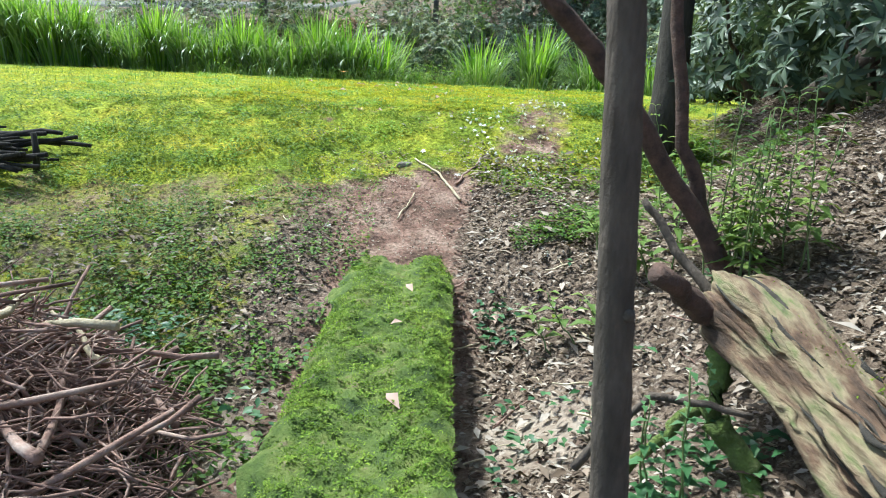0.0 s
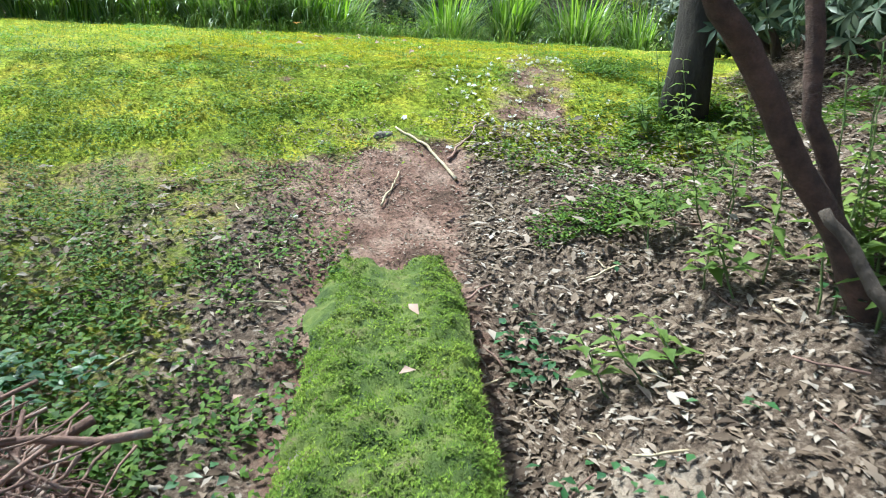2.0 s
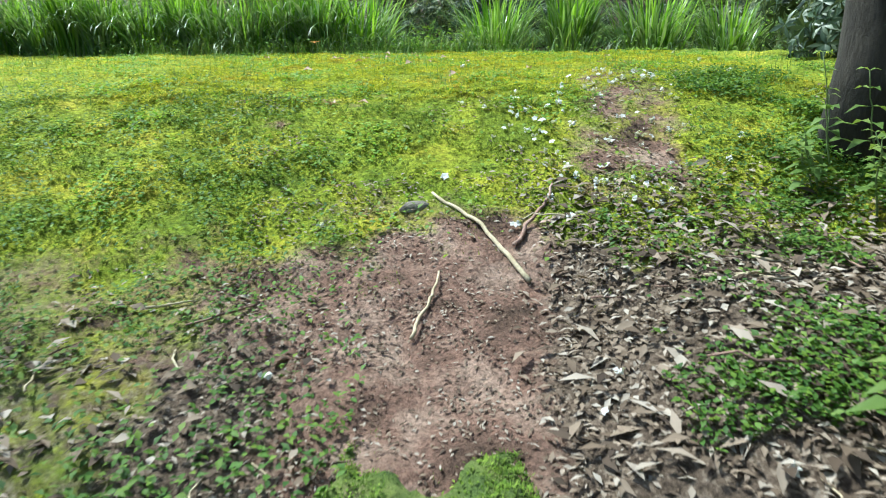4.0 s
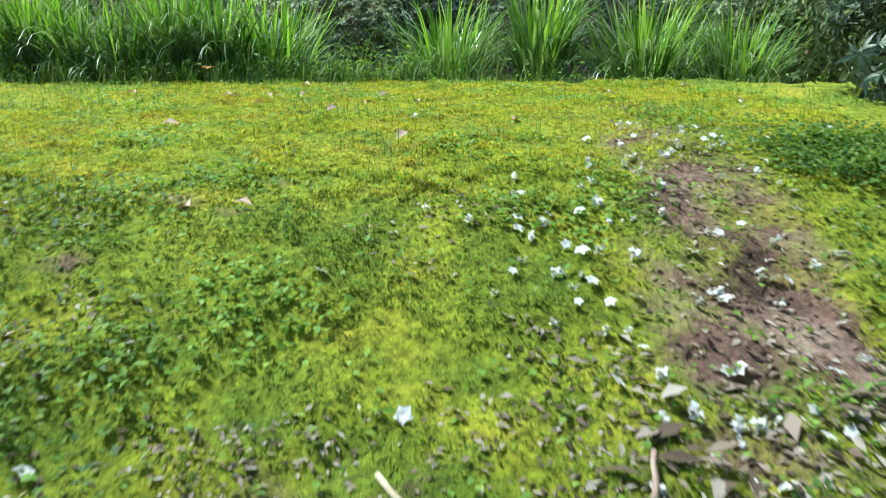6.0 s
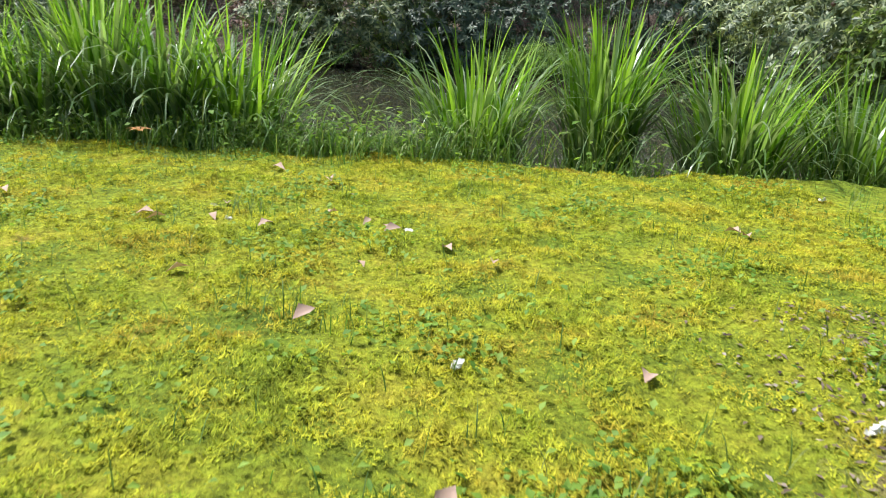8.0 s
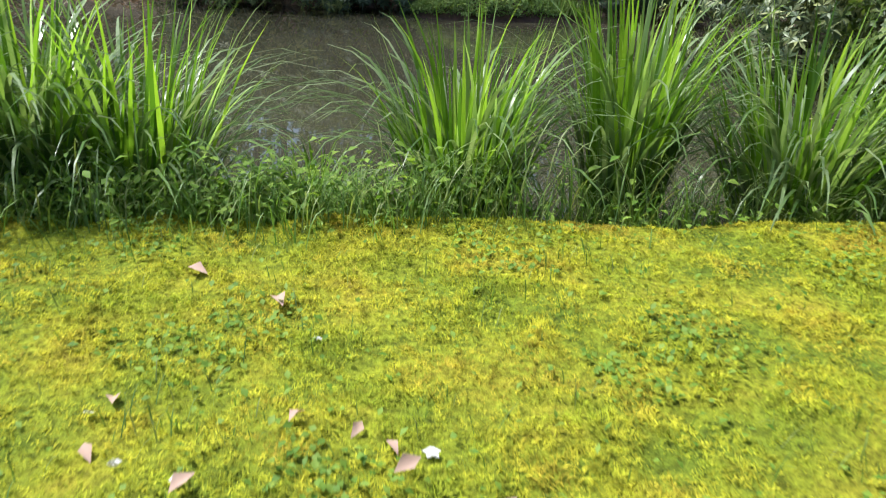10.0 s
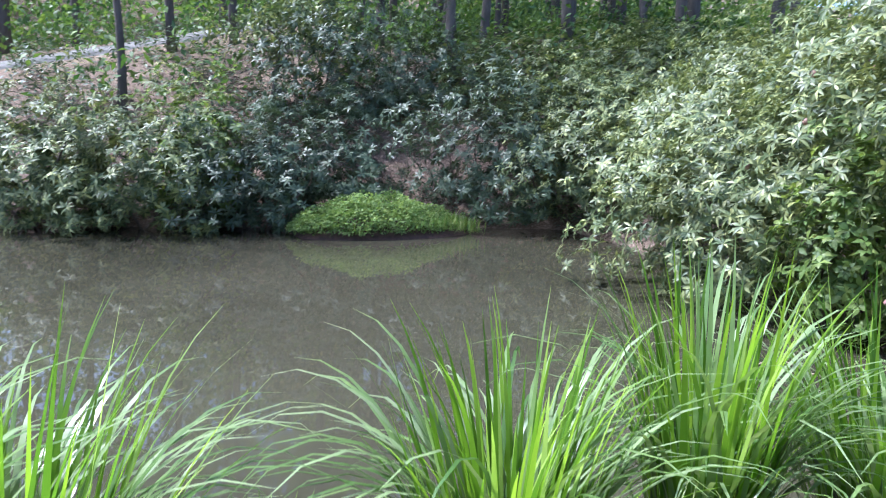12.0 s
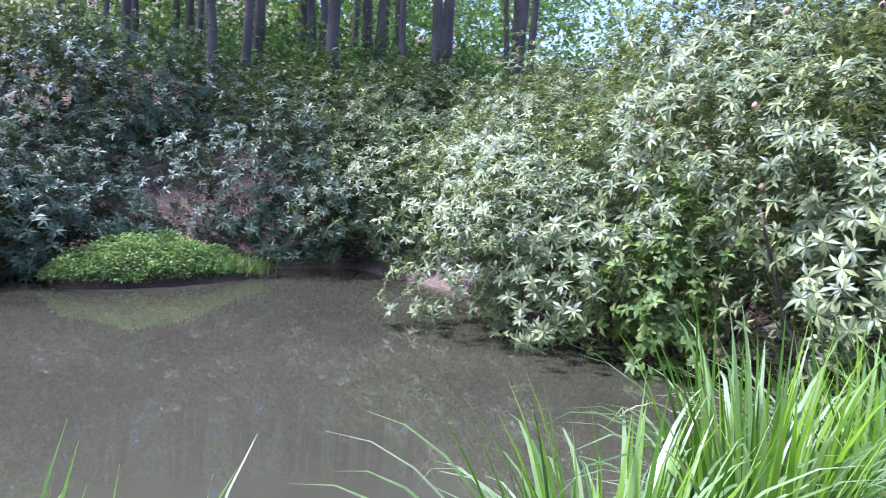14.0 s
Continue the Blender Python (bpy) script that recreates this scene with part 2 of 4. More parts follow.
def moss_mat(name, stops, tint):
    """Moss sprigs: patches of colour a foot across, cushions of light and dark, each sprig of its own shade."""
    m = leaf_mat(name, tint, 0.8, 0.3, 18.0, 0.15)
    for x in m.node_tree.nodes:
        if x.bl_idname == "ShaderNodeValToRGB" and x.color_ramp.elements[0].color[0] > 0.5:
            x.color_ramp.elements[0].position, x.color_ramp.elements[0].color = 0.38, (0.2, 0.22, 0.2, 1)
            x.color_ramp.elements[1].position, x.color_ramp.elements[1].color = 0.58, (1.3, 1.3, 1.25, 1)
    n = m.node_tree
    own = [x for x in n.nodes if x.bl_idname == "ShaderNodeValToRGB"][0]
    blend = [x for x in n.nodes if x.bl_idname == "ShaderNodeMix" and x.blend_type == "MULTIPLY" and x.inputs[6].is_linked and x.inputs[7].is_linked][0]
    n.links.new(mixc(n, 0.45, ramp(n, noise_fac(n, 2.6, 7, 0.65), stops), own.outputs[0]), blend.inputs[6])
    return m


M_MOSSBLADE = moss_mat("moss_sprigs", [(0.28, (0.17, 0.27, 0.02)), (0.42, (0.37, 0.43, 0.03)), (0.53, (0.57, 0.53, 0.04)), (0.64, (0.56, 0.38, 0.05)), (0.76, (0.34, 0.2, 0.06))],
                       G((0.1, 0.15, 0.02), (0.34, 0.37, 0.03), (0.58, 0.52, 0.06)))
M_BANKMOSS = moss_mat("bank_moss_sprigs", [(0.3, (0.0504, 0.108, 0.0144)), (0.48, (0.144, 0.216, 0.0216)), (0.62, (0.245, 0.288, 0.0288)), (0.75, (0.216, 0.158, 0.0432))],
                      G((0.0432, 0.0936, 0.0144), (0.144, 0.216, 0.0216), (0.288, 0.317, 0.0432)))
M_BRIDGEMOSS = moss_mat("bridge_moss_sprigs", [(0.3, (0.05, 0.1, 0.015)), (0.47, (0.13, 0.21, 0.03)), (0.6, (0.22, 0.3, 0.04)), (0.72, (0.2, 0.15, 0.07))], G((0.05, 0.09, 0.015), (0.16, 0.24, 0.03), (0.36, 0.42, 0.09)))
M_CLOVER = leaf_mat("clover_leaves", G((0.12, 0.24, 0.03), (0.22, 0.36, 0.05), (0.32, 0.45, 0.08)), 0.6, 0.45, 2.0, 0.3)
M_ISLET = leaf_mat("islet_leaves", G((0.15, 0.25, 0.08), (0.25, 0.36, 0.12), (0.36, 0.46, 0.18)), 0.7, 0.4, 1.5, 0.2)
M_GRASS = leaf_mat("grass", G((0.1, 0.2, 0.03), (0.16, 0.28, 0.05), (0.3, 0.34, 0.12)), 0.5, 0.4)
M_WEED = leaf_mat("weed_leaves", G((0.0525, 0.112, 0.0225), (0.112, 0.21, 0.03), (0.21, 0.3, 0.045)), 0.6, 0.4, 1.5, 0.3)
M_DARKWEED = leaf_mat("dark_weed_leaves", G((0.03, 0.09, 0.035), (0.07, 0.17, 0.06), (0.12, 0.22, 0.09)), 0.4, 0.3)
M_REED = leaf_mat("reed_leaves", G((0.0936, 0.208, 0.0208), (0.187, 0.354, 0.0312), (0.312, 0.499, 0.052), (0.374, 0.52, 0.229)), 0.34, 0.65, 2.0)
M_REEDTIP = leaf_mat("arching_reed_leaves", G((0.085, 0.17, 0.0425), (0.204, 0.306, 0.102), (0.34, 0.425, 0.238)), 0.3, 0.4, 2.0)
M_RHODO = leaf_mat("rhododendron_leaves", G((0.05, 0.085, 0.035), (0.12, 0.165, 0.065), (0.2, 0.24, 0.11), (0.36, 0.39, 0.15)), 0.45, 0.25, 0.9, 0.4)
# the same leaves darker: shade of slope and far shore put into the colour
M_RHODO_SHADE = leaf_mat("shaded_rhododendron_leaves", G((0.035, 0.06, 0.035), (0.07, 0.11, 0.06), (0.13, 0.16, 0.09)), 0.45, 0.2, 0.7, 0.4)
M_SHRUB = leaf_mat("bright_shrub_leaves", G((0.0765, 0.145, 0.034), (0.153, 0.238, 0.051), (0.264, 0.34, 0.085)), 0.5, 0.4)
M_CANOPY = leaf_mat("tree_leaves", G((0.04, 0.1, 0.03), (0.09, 0.17, 0.04), (0.2, 0.3, 0.07)), 0.55, 0.4, 0.3)
M_FARLEAF = leaf_mat("far_leaves", G((0.08, 0.16, 0.05), (0.16, 0.28, 0.07), (0.28, 0.4, 0.1)), 0.6, 0.45, 0.15)
M_LITTER = leaf_mat("dead_leaves", G((0.051, 0.034, 0.0255), (0.145, 0.102, 0.0723), (0.281, 0.212, 0.162), (0.425, 0.365, 0.315)), 0.8, 0.1, 3.0, 0.2)
M_PINKLEAF = leaf_mat("pinkish_dead_leaf", G((0.4, 0.22, 0.16), (0.6, 0.44, 0.37)), 0.8, 0.15)
M_PETAL = leaf_mat("white_petals", G((0.72, 0.7, 0.7), (0.82, 0.8, 0.82)), 0.6, 0.3)
M_PINK = leaf_mat("pink_buds", G((0.55, 0.28, 0.26), (0.65, 0.4, 0.35)), 0.6, 0.2)
M_ORANGE = leaf_mat("orange_petals", G((0.75, 0.28, 0.08), (0.8, 0.42, 0.2)), 0.5, 0.4)
M_BARK = surface("bark", [(0.3, (0.05, 0.036, 0.027)), (0.6, (0.12, 0.09, 0.07)), (0.8, (0.17, 0.14, 0.11))], 9, 0.95, 30, 0.9, stretch=(1, 1, 0.35))
M_BARK_FAR = surface("grey_bark", [(0.3, (0.06, 0.05, 0.045)), (0.7, (0.15, 0.13, 0.115))], 3, 0.95, 12, 0.8, stretch=(1, 1, 0.3))
# trunks' shade is put into this bark colour; also plain dark wood elsewhere
M_DARK_SHADEBARK = surface("dark_shaded_bark", [(0.3, (0.018, 0.014, 0.011)), (0.7, (0.06, 0.048, 0.038))], 9, 0.95, 30, 0.9, stretch=(1, 1, 0.35))
M_REDBARK = surface("reddish_bark", [(0.3, (0.045, 0.026, 0.02)), (0.7, (0.14, 0.075, 0.055))], 12, 0.9, 40, 0.8)
M_ROTWOOD = surface("rotten_wood", [(0.3, (0.04, 0.024, 0.016)), (0.43, (0.13, 0.075, 0.045)), (0.53, (0.26, 0.2, 0.12)), (0.62, (0.13, 0.15, 0.05)), (0.78, (0.3, 0.24, 0.16))], 9, 0.95, 45, 1.0, stretch=(1, 0.2, 1))
M_MOSSY = surface("mossy_bark", [(0.3, (0.04, 0.05, 0.016)), (0.52, (0.12, 0.17, 0.03)), (0.75, (0.24, 0.24, 0.1))], 7, 0.95, 60, 1.0)
M_STICK = surface("pale_stick", [(0.3, (0.42, 0.32, 0.2)), (0.7, (0.62, 0.52, 0.36))], 15, 0.85, 60, 0.4)
M_TWIG = surface("brush_twigs", [(0.3, (0.11, 0.06, 0.047)), (0.52, (0.34, 0.205, 0.16)), (0.72, (0.52, 0.4, 0.34))], 5, 0.9, 60, 0.5)
M_SLAB = surface("weathered_concrete", [(0.3, (0.12, 0.1, 0.08)), (0.7, (0.28, 0.25, 0.2))], 6, 0.95, 50, 0.6)
M_BRIDGE = surface("moss_carpet", [(0.3, (0.04, 0.07, 0.015)), (0.47, (0.11, 0.16, 0.025)), (0.6, (0.19, 0.23, 0.05)), (0.7, (0.22, 0.16, 0.1))], 5.5, 0.95, 120, 1.0)
M_ROAD = surface("gravel_road", [(0.3, (0.12, 0.115, 0.105)), (0.7, (0.2, 0.19, 0.175))], 2, 0.95, 20, 0.4)
M_STEM = surface("green_stems", [(0.3, (0.1, 0.16, 0.04)), (0.7, (0.2, 0.24, 0.08))], 10, 0.6, 40, 0.2)

# ---- ground, one sheet ----
gx, gy = axis(-3.6, 3.0, 0.035, -160, 160), axis(1.5, 14.4, 0.035, -90, 230)
X, Y = np.meshgrid(gx, gy)
Z = height(X, Y)
nx, ny = len(gx), len(gy)
idx = np.arange(nx * ny).reshape(ny, nx)
quads = np.stack([idx[:-1, :-1], idx[:-1, 1:], idx[1:, 1:], idx[1:, :-1]], -1).reshape(-1, 4)
me = smooth(np_mesh("ground", np.stack([X, Y, Z], -1).reshape(-1, 3), quads, M_GROUND))


def moss_cover(x, y):
    """How mossy the ground is, 0 to 1."""
    m = sstep(6.25, 7.5, y + 0.08 * np.abs(x + 0.2) * (x < 0) + 0.3 * wob(x, y, 1.3) + 0.35 * vnoise(x, y, 3.1))
    m = np.maximum(m, 0.46 * sstep(-0.9, -1.6, x + 0.25 * wob(x, y)) * sstep(3.2, 4.6, y))
    path = np.exp(-(((x - path_x(y) + 0.2 * vnoise(x, y, 2.3)) / 0.36) ** 2)) * sstep(6.8, 7.6, y) * (1 - sstep(9.6, 10.3, y))
    m = m * (1 - 0.85 * path * (0.85 + 0.5 * vnoise(x, y, 5.0)))
    m = m * (1 - sstep(2.4, 3.4, x - 1.8 * sstep(8, 12, y)))
    for sx, sy, sr in ((-0.7, 9.0, 0.1), (-1.08, 8.8, 0.16), (-0.84, 8.62, 0.12), (-1.35, 8.3, 0.15)):
        m = m * (1 - 0.6 * np.exp(-(((x - sx) / sr) ** 2 + ((y - sy) / (0.7 * sr)) ** 2)))
    m = m * (1 - sstep(0.5, 0.9, y - lip_y(x)))
    bare = np.exp(-(((x + 0.2) / 0.7) ** 2 + ((y - 6.4) / 0.75) ** 2))
    m = m * (1 - sstep(0.2, 0.9, bare + 0.38 * wob(x + 1, y, 4.1)))
    return np.maximum(m, 0.2 * sstep(30, 36, y) * (x < 8))


def sand_cover(x, y):
    """Pale sand washed into the ditch on both sides of the bridge."""
    return np.maximum(np.exp(-(((x + 1.3) / 0.42) ** 2 + ((y - 3.4) / 0.4) ** 2)), np.exp(-(((x - 0.5) / 0.34) ** 2 + ((y - 3.55) / 0.33) ** 2)))


def litter_cover(x, y):
    l = sstep(-0.05, 0.35, x + 0.12 * wob(x, y)) * (1 - sstep(6.6, 8, y))
    l = np.maximum(l, sstep(2.0, 3.0, x - 2.0 * sstep(8, 12, y)))
    l = np.maximum(l, 0.8 * sstep(-0.6, -1.1, x) * (1 - sstep(5.6, 7, y)))
    l = l * (1 - 0.85 * sand_cover(x, y))
    return np.maximum(l, 0.8 * sstep(26, 29, y))


cover = np.zeros((nx * ny, 4), np.float32)
cover[:, 0] = moss_cover(X, Y).ravel()
cover[:, 1] = litter_cover(X, Y).ravel()
cover[:, 2] = (1.1 * sand_cover(X, Y)).ravel()
cover[:, 3] = 1
ca = me.color_attributes.new("cover", "FLOAT_COLOR", "POINT")
ca.data.foreach_set("color", cover.ravel())
tagged(new("ground", me), "mossy earth bank with bare soil and leaf litter", "ground", kind="structure")

# ---- water ----
wx, wy = np.linspace(-60, 14, 40), np.linspace(13.2, 32, 20)
WX, WY = np.meshgrid(wx, wy)
wi = np.arange(800).reshape(20, 40)
wq = np.stack([wi[:-1, :-1], wi[:-1, 1:], wi[1:, 1:], wi[1:, :-1]], -1).reshape(-1, 4)
tagged(new("water", np_mesh("water", np.stack([WX, WY, np.full_like(WX, 0.5)], -1).reshape(-1, 3), wq, M_WATER)),
       "still brown pond water with soft reflections", "pond", kind="structure")


# ---- far road ----
def road():
    xs = np.linspace(-40, 7, 60)
    yc = 39 + 0.28 * np.clip(xs + 2, -20, 20)
    V, F = [], []
    for i, (x, y) in enumerate(zip(xs, yc)):
        for k in (-1.05, -0.9, 0.9, 1.05):
            V.append((x, y + k, on_ground(x, y + k, 0.07 if abs(k) < 1.0 else -0.3)))
        if i:
            for j in range(3):
                a = 4 * (i - 1) + j
                F.append((a, a + 4, a + 5, a + 1))
    tagged(new("road", smooth(np_mesh("road", V, F, M_ROAD))), "pale gravel track along the far hillside", "road", kind="structure")


road()


# ---- reeds ----
def reed_mesh(seed, count, radius, tall, spread):
    r = np.random.default_rng(seed)
    a, q = r.uniform(0, 2 * math.pi, count), np.sqrt(r.uniform(0, 1, count))
    P = np.stack([np.cos(a) * q * radius, np.sin(a) * q * radius * 0.8, np.zeros(count)], 1)
    az = a + r.normal(0, 0.5, count)
    bent = r.uniform(0, 1, count) < (0.36 + spread * 0.6)
    lean = 0.03 + spread * q * r.uniform(0.3, 1.0, count)
    curl = np.where(bent, r.uniform(1.2, 2.3, count), r.uniform(0.05, 0.8, count))
    L = tall * r.uniform(0.6, 1.08, count)
    W = r.uniform(0.022, 0.042, count)
    out = []
    L = np.where(bent, L * 1.08, L)
    for nm, k, mt in (("upright_leaves", ~bent, M_REED), ("arching_leaves", bent, M_REEDTIP)):
        V, F = blades(P[k], az[k], L[k], W[k], lean[k], curl[k], 10, 2.8)
        out.append(smooth(np_mesh(nm, V, F, mt)))
    return out


REEDS = [reed_mesh(11, 340, 0.24, 1.68, 0.3), reed_mesh(12, 300, 0.25, 1.78, 0.1), reed_mesh(13, 360, 0.3, 1.72, 0.46), reed_mesh(14, 90, 0.3, 0.75, 0.3)]


def reed(x, y, kind, turn, size=1.0, label="tall clump of green sword-leaved reeds at the pond edge"):
    t = thing("reed_clump", x, y, on_ground(x, y, -0.03), label, "reeds", "reed clumps along the bank")
    t.matrix_world = t.matrix_world @ pose(0, 0, 0, 0, 0, turn) @ Matrix.Scale(size, 4)
    part("upright_leaves", REEDS[kind][0], t)
    part("arching_leaves", REEDS[kind][1], t, "pale arching leaf tips")


reed(0.55, 14.42, 0, 10, 1.0, "upright clump of green reeds with arching tips")
reed(1.6, 14.36, 1, 40, 1.05, "tall stiff clump of bright green reeds")
reed(2.7, 14.15, 2, 80, 1.0, "broad clump of reeds with drooping leaves")
reed(3.75, 14.1, 2, 190, 0.9, "broad clump of reeds with drooping leaves")
reed(-0.35, 15.0, 3, 0, 1.0, "short olive-green reed tuft standing in shallow water")
for i, x in enumerate(np.arange(-1.45, -13.5, -0.52)):
    reed(x, 14.6 - 0.05 * (x + 1.5) + rng.uniform(-0.15, 0.15), (2, 0, 1)[i % 3], rng.uniform(0, 360), rng.uniform(0.85, 1.05))


# ---- small plants as stuff ----
def stuff(name, V, F, mat, label, category):
    return tagged(new(name, np_mesh(name, V, F, mat)), label, category, kind="stuff")


def scatter(n_, x0, x1, y0, y1, weight):
    x, y = rng.uniform(x0, x1, n_), rng.uniform(y0, y1, n_)
    k = rng.uniform(0, 1, n_) < weight(x, y)
    x, y = x[k], y[k]
    return np.stack([x, y, height(x, y)], 1)


def ground_leaves(P, L, W, tilt, lift=0.01):
    m = len(P)
    a = rng.uniform(0, 2 * math.pi, m)
    e = rng.uniform(*tilt, m)
    D = np.stack([np.cos(a) * np.cos(e), np.sin(a) * np.cos(e), np.sin(e)], 1)
    U = np.stack([-np.cos(a) * np.sin(e), -np.sin(a) * np.sin(e), np.cos(e)], 1) + rng.normal(0, 0.25, (m, 3))
    P = P.copy()
    P[:, 2] += lift if np.isscalar(lift) else rng.uniform(*lift, m)
    return leaves(P, D, U, L * rng.uniform(0.6, 1.25, m), W * rng.uniform(0.7, 1.2, m))


def lawn_w(x, y):
    return moss_cover(x, y) * (y < lip_y(x) + 0.2)


def tufted(x, y):
    return 0.3 + 0.7 * sstep(-0.35, 0.25, clumps(x, y))


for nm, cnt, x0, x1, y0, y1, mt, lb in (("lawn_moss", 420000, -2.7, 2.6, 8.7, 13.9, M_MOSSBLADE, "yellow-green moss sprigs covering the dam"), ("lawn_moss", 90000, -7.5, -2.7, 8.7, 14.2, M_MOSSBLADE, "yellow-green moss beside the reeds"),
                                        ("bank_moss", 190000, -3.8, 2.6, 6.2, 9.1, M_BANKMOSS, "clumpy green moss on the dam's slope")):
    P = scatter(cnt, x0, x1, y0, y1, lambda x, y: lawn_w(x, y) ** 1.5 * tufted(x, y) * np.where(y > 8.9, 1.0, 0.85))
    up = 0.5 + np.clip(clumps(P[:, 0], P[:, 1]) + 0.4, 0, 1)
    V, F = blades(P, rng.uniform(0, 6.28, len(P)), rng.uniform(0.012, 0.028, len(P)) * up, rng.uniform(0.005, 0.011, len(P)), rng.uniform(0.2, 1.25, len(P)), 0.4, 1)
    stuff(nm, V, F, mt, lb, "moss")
P = scatter(26000, -14, 4.0, 8.6, 14.2, lambda x, y: lawn_w(x, y) * (0.12 + sstep(0.3, 0.9, wob(x + 5, y, 1.9))))
V, F = blades(P, rng.uniform(0, 6.28, len(P)), rng.uniform(0.04, 0.13, len(P)), 0.005, rng.uniform(0.05, 0.5, len(P)), rng.uniform(0, 0.9, len(P)), 3)
stuff("lawn_grass", V, F, M_GRASS, "thin scattered grass blades in the moss", "grass")
P = scatter(75000, -5, 3.2, 6.6, 13.9, lambda x, y: lawn_w(x, y) * np.clip(sstep(0.15, 0.8, wob(x - 2, y + 1, 2.4)) + 0.07, 0, 1) * (1 - 0.45 * sstep(9, 11, y)))
V, F = ground_leaves(P, 0.034, 0.024, (0.1, 0.8), (0.008, 0.04))
stuff("clover", V, F, M_CLOVER, "small clover and creeping weeds in the moss", "weeds")
P = scatter(230000, -13, -0.6, 2.4, 10.0, lambda x, y: sstep(-13, -7.5, x + wob(x, y)) * sstep(2.3, 4.0, y + 0.4 * wob(x, y, 2.0)) * (1 - sstep(8.4, 10, y)) * np.clip(1.15 - 0.12 * (y - 3), 0.1, 1) * (0.12 + 0.88 * sstep(-0.5, 0.5, wob(x, y + 2, 2.4) + 0.5 * wob(x + 9, y, 6.3))) * (1 - 0.55 * sstep(-1.4, -0.8, x)))
k = np.interp(P[:, 1], [4, 6.5], [1.0, 0.55])
V, F = ground_leaves(P, 0.058 * k, 0.034 * k, (0.0, 0.7), (0.008, 0.09))
stuff("bank_weeds", V, F, M_WEED, "low green weeds on the shady bank", "weeds")
P = scatter(70000, 0.5, 3.2, 5.4, 10.5, lambda x, y: (1 - sstep(8.8, 10.4, y + 0.5 * vnoise(x, y, 3.0))) * np.maximum(sstep(-0.1, 0.6, wob(x, y + 7, 1.6)), np.exp(-(((x - 1.4) / 0.6) ** 2 + ((y - 6.8) / 0.9) ** 2)) * sstep(-0.5, 0.5, vnoise(x, y, 3.0) + 0.6 * vnoise(x, y, 8.0))) * (0.12 + 0.88 * sstep(0.25, 0.6, np.abs(x - path_x(y)) + 0.25 * (y < 7))))
V, F = ground_leaves(P, 0.036, 0.023, (0.0, 0.7), (0.01, 0.06))
stuff("path_weeds", V, F, M_WEED, "low leafy weeds beside the path", "weeds")
P = scatter(5500, -2.9, -0.8, 2.2, 4.6, lambda x, y: (1 - 0.9 * sand_cover(x, y)) * sstep(-0.1, 0.7, wob(x + 1, y, 2.2)))
V, F = ground_leaves(P, 0.075, 0.04, (-0.1, 0.5), (0.04, 0.18))
stuff("ditch_weeds", V, F, M_DARKWEED, "blue-green seedlings in the damp ditch", "weeds")
P = scatter(1900, 0.25, 1.6, 2.4, 5.0, lambda x, y: (1 - 0.9 * sand_cover(x, y)) * sstep(0.1, 0.7, wob(x + 4, y, 2.1)))
V, F = ground_leaves(P, 0.07, 0.042, (-0.1, 0.5), (0.03, 0.14))
stuff("ditch_weeds", V, F, M_DARKWEED, "dark green ivy-like seedlings among dead leaves", "weeds")

# dead leaves
P = scatter(64000, 0.03, 6.5, 0.5, 9.0, lambda x, y: litter_cover(x, y))
V, F = ground_leaves(P, 0.055, 0.022, (-0.25, 0.35), (0.004, 0.025))
stuff("leaf_litter", V, F, M_LITTER, "brown and grey dead leaves on the slope", "leaf litter")
P = scatter(3400, 0.05, 4.0, 1.5, 8.0, lambda x, y: litter_cover(x, y))
V, F = ground_leaves(P, 0.12, 0.042, (-0.2, 0.5), (0.01, 0.035))
stuff("leaf_litter", V, F, M_LITTER, "long curled dead leaves on the slope", "leaf litter")
P = scatter(2600, -3.2, -0.75, 2.2, 6.8, lambda x, y: 0.6 * litter_cover(x, y))
V, F = ground_leaves(P, 0.095, 0.04, (-0.2, 0.5), (0.01, 0.03))
stuff("leaf_litter", V, F, M_LITTER, "curled brown leaves on the damp soil", "leaf litter")
P = scatter(16000, -7, -0.7, 0.5, 7.0, lambda x, y: 0.7 * litter_cover(x, y))
V, F = ground_leaves(P, 0.05, 0.022, (-0.25, 0.35), (0.004, 0.02))
stuff("leaf_litter", V, F, M_LITTER, "broken brown leaves on bare soil", "leaf litter")
P = scatter(9000, -1.3, 1.0, 5.4, 7.6, lambda x, y: 0.25 + 0.75 * sstep(-0.2, 0.6, wob(x, y, 4.2)))
V, F = ground_leaves(P, 0.03, 0.012, (-0.25, 0.35), (0.002, 0.01))
stuff("leaf_litter", V, F, M_LITTER, "leaf crumbs on the reddish bare patch", "leaf litter")

P = scatter(4500, 0.4, 2.0, 6.6, 10.8, lambda x, y: np.exp(-(((x - path_x(y)) / 0.36) ** 2)))
V, F = ground_leaves(P, 0.034, 0.014, (-0.25, 0.35), (0.003, 0.012))
stuff("leaf_litter", V, F, M_LITTER, "dead leaf scraps on the worn path", "leaf litter")
P = scatter(9000, -2.0, 1.0, 6.0, 9.0, lambda x, y: 0.5 * sstep(0.1, 0.7, wob(x, y, 2.9)))
V, F = ground_leaves(P, 0.035, 0.016, (-0.25, 0.35), (0.003, 0.02))
stuff("leaf_litter", V, F, M_LITTER, "dead leaf scraps in the moss of the bank", "leaf litter")
P = scatter(9000, -8.5, -3.4, 27.6, 33.0, lambda x, y: 0.8 + 0 * x)
V, F = ground_leaves(P, 0.16, 0.08, (-0.25, 0.4), (0.01, 0.06))
stuff("leaf_litter", V, F, M_PINKLEAF, "pinkish dead leaves on the far bank", "leaf litter")
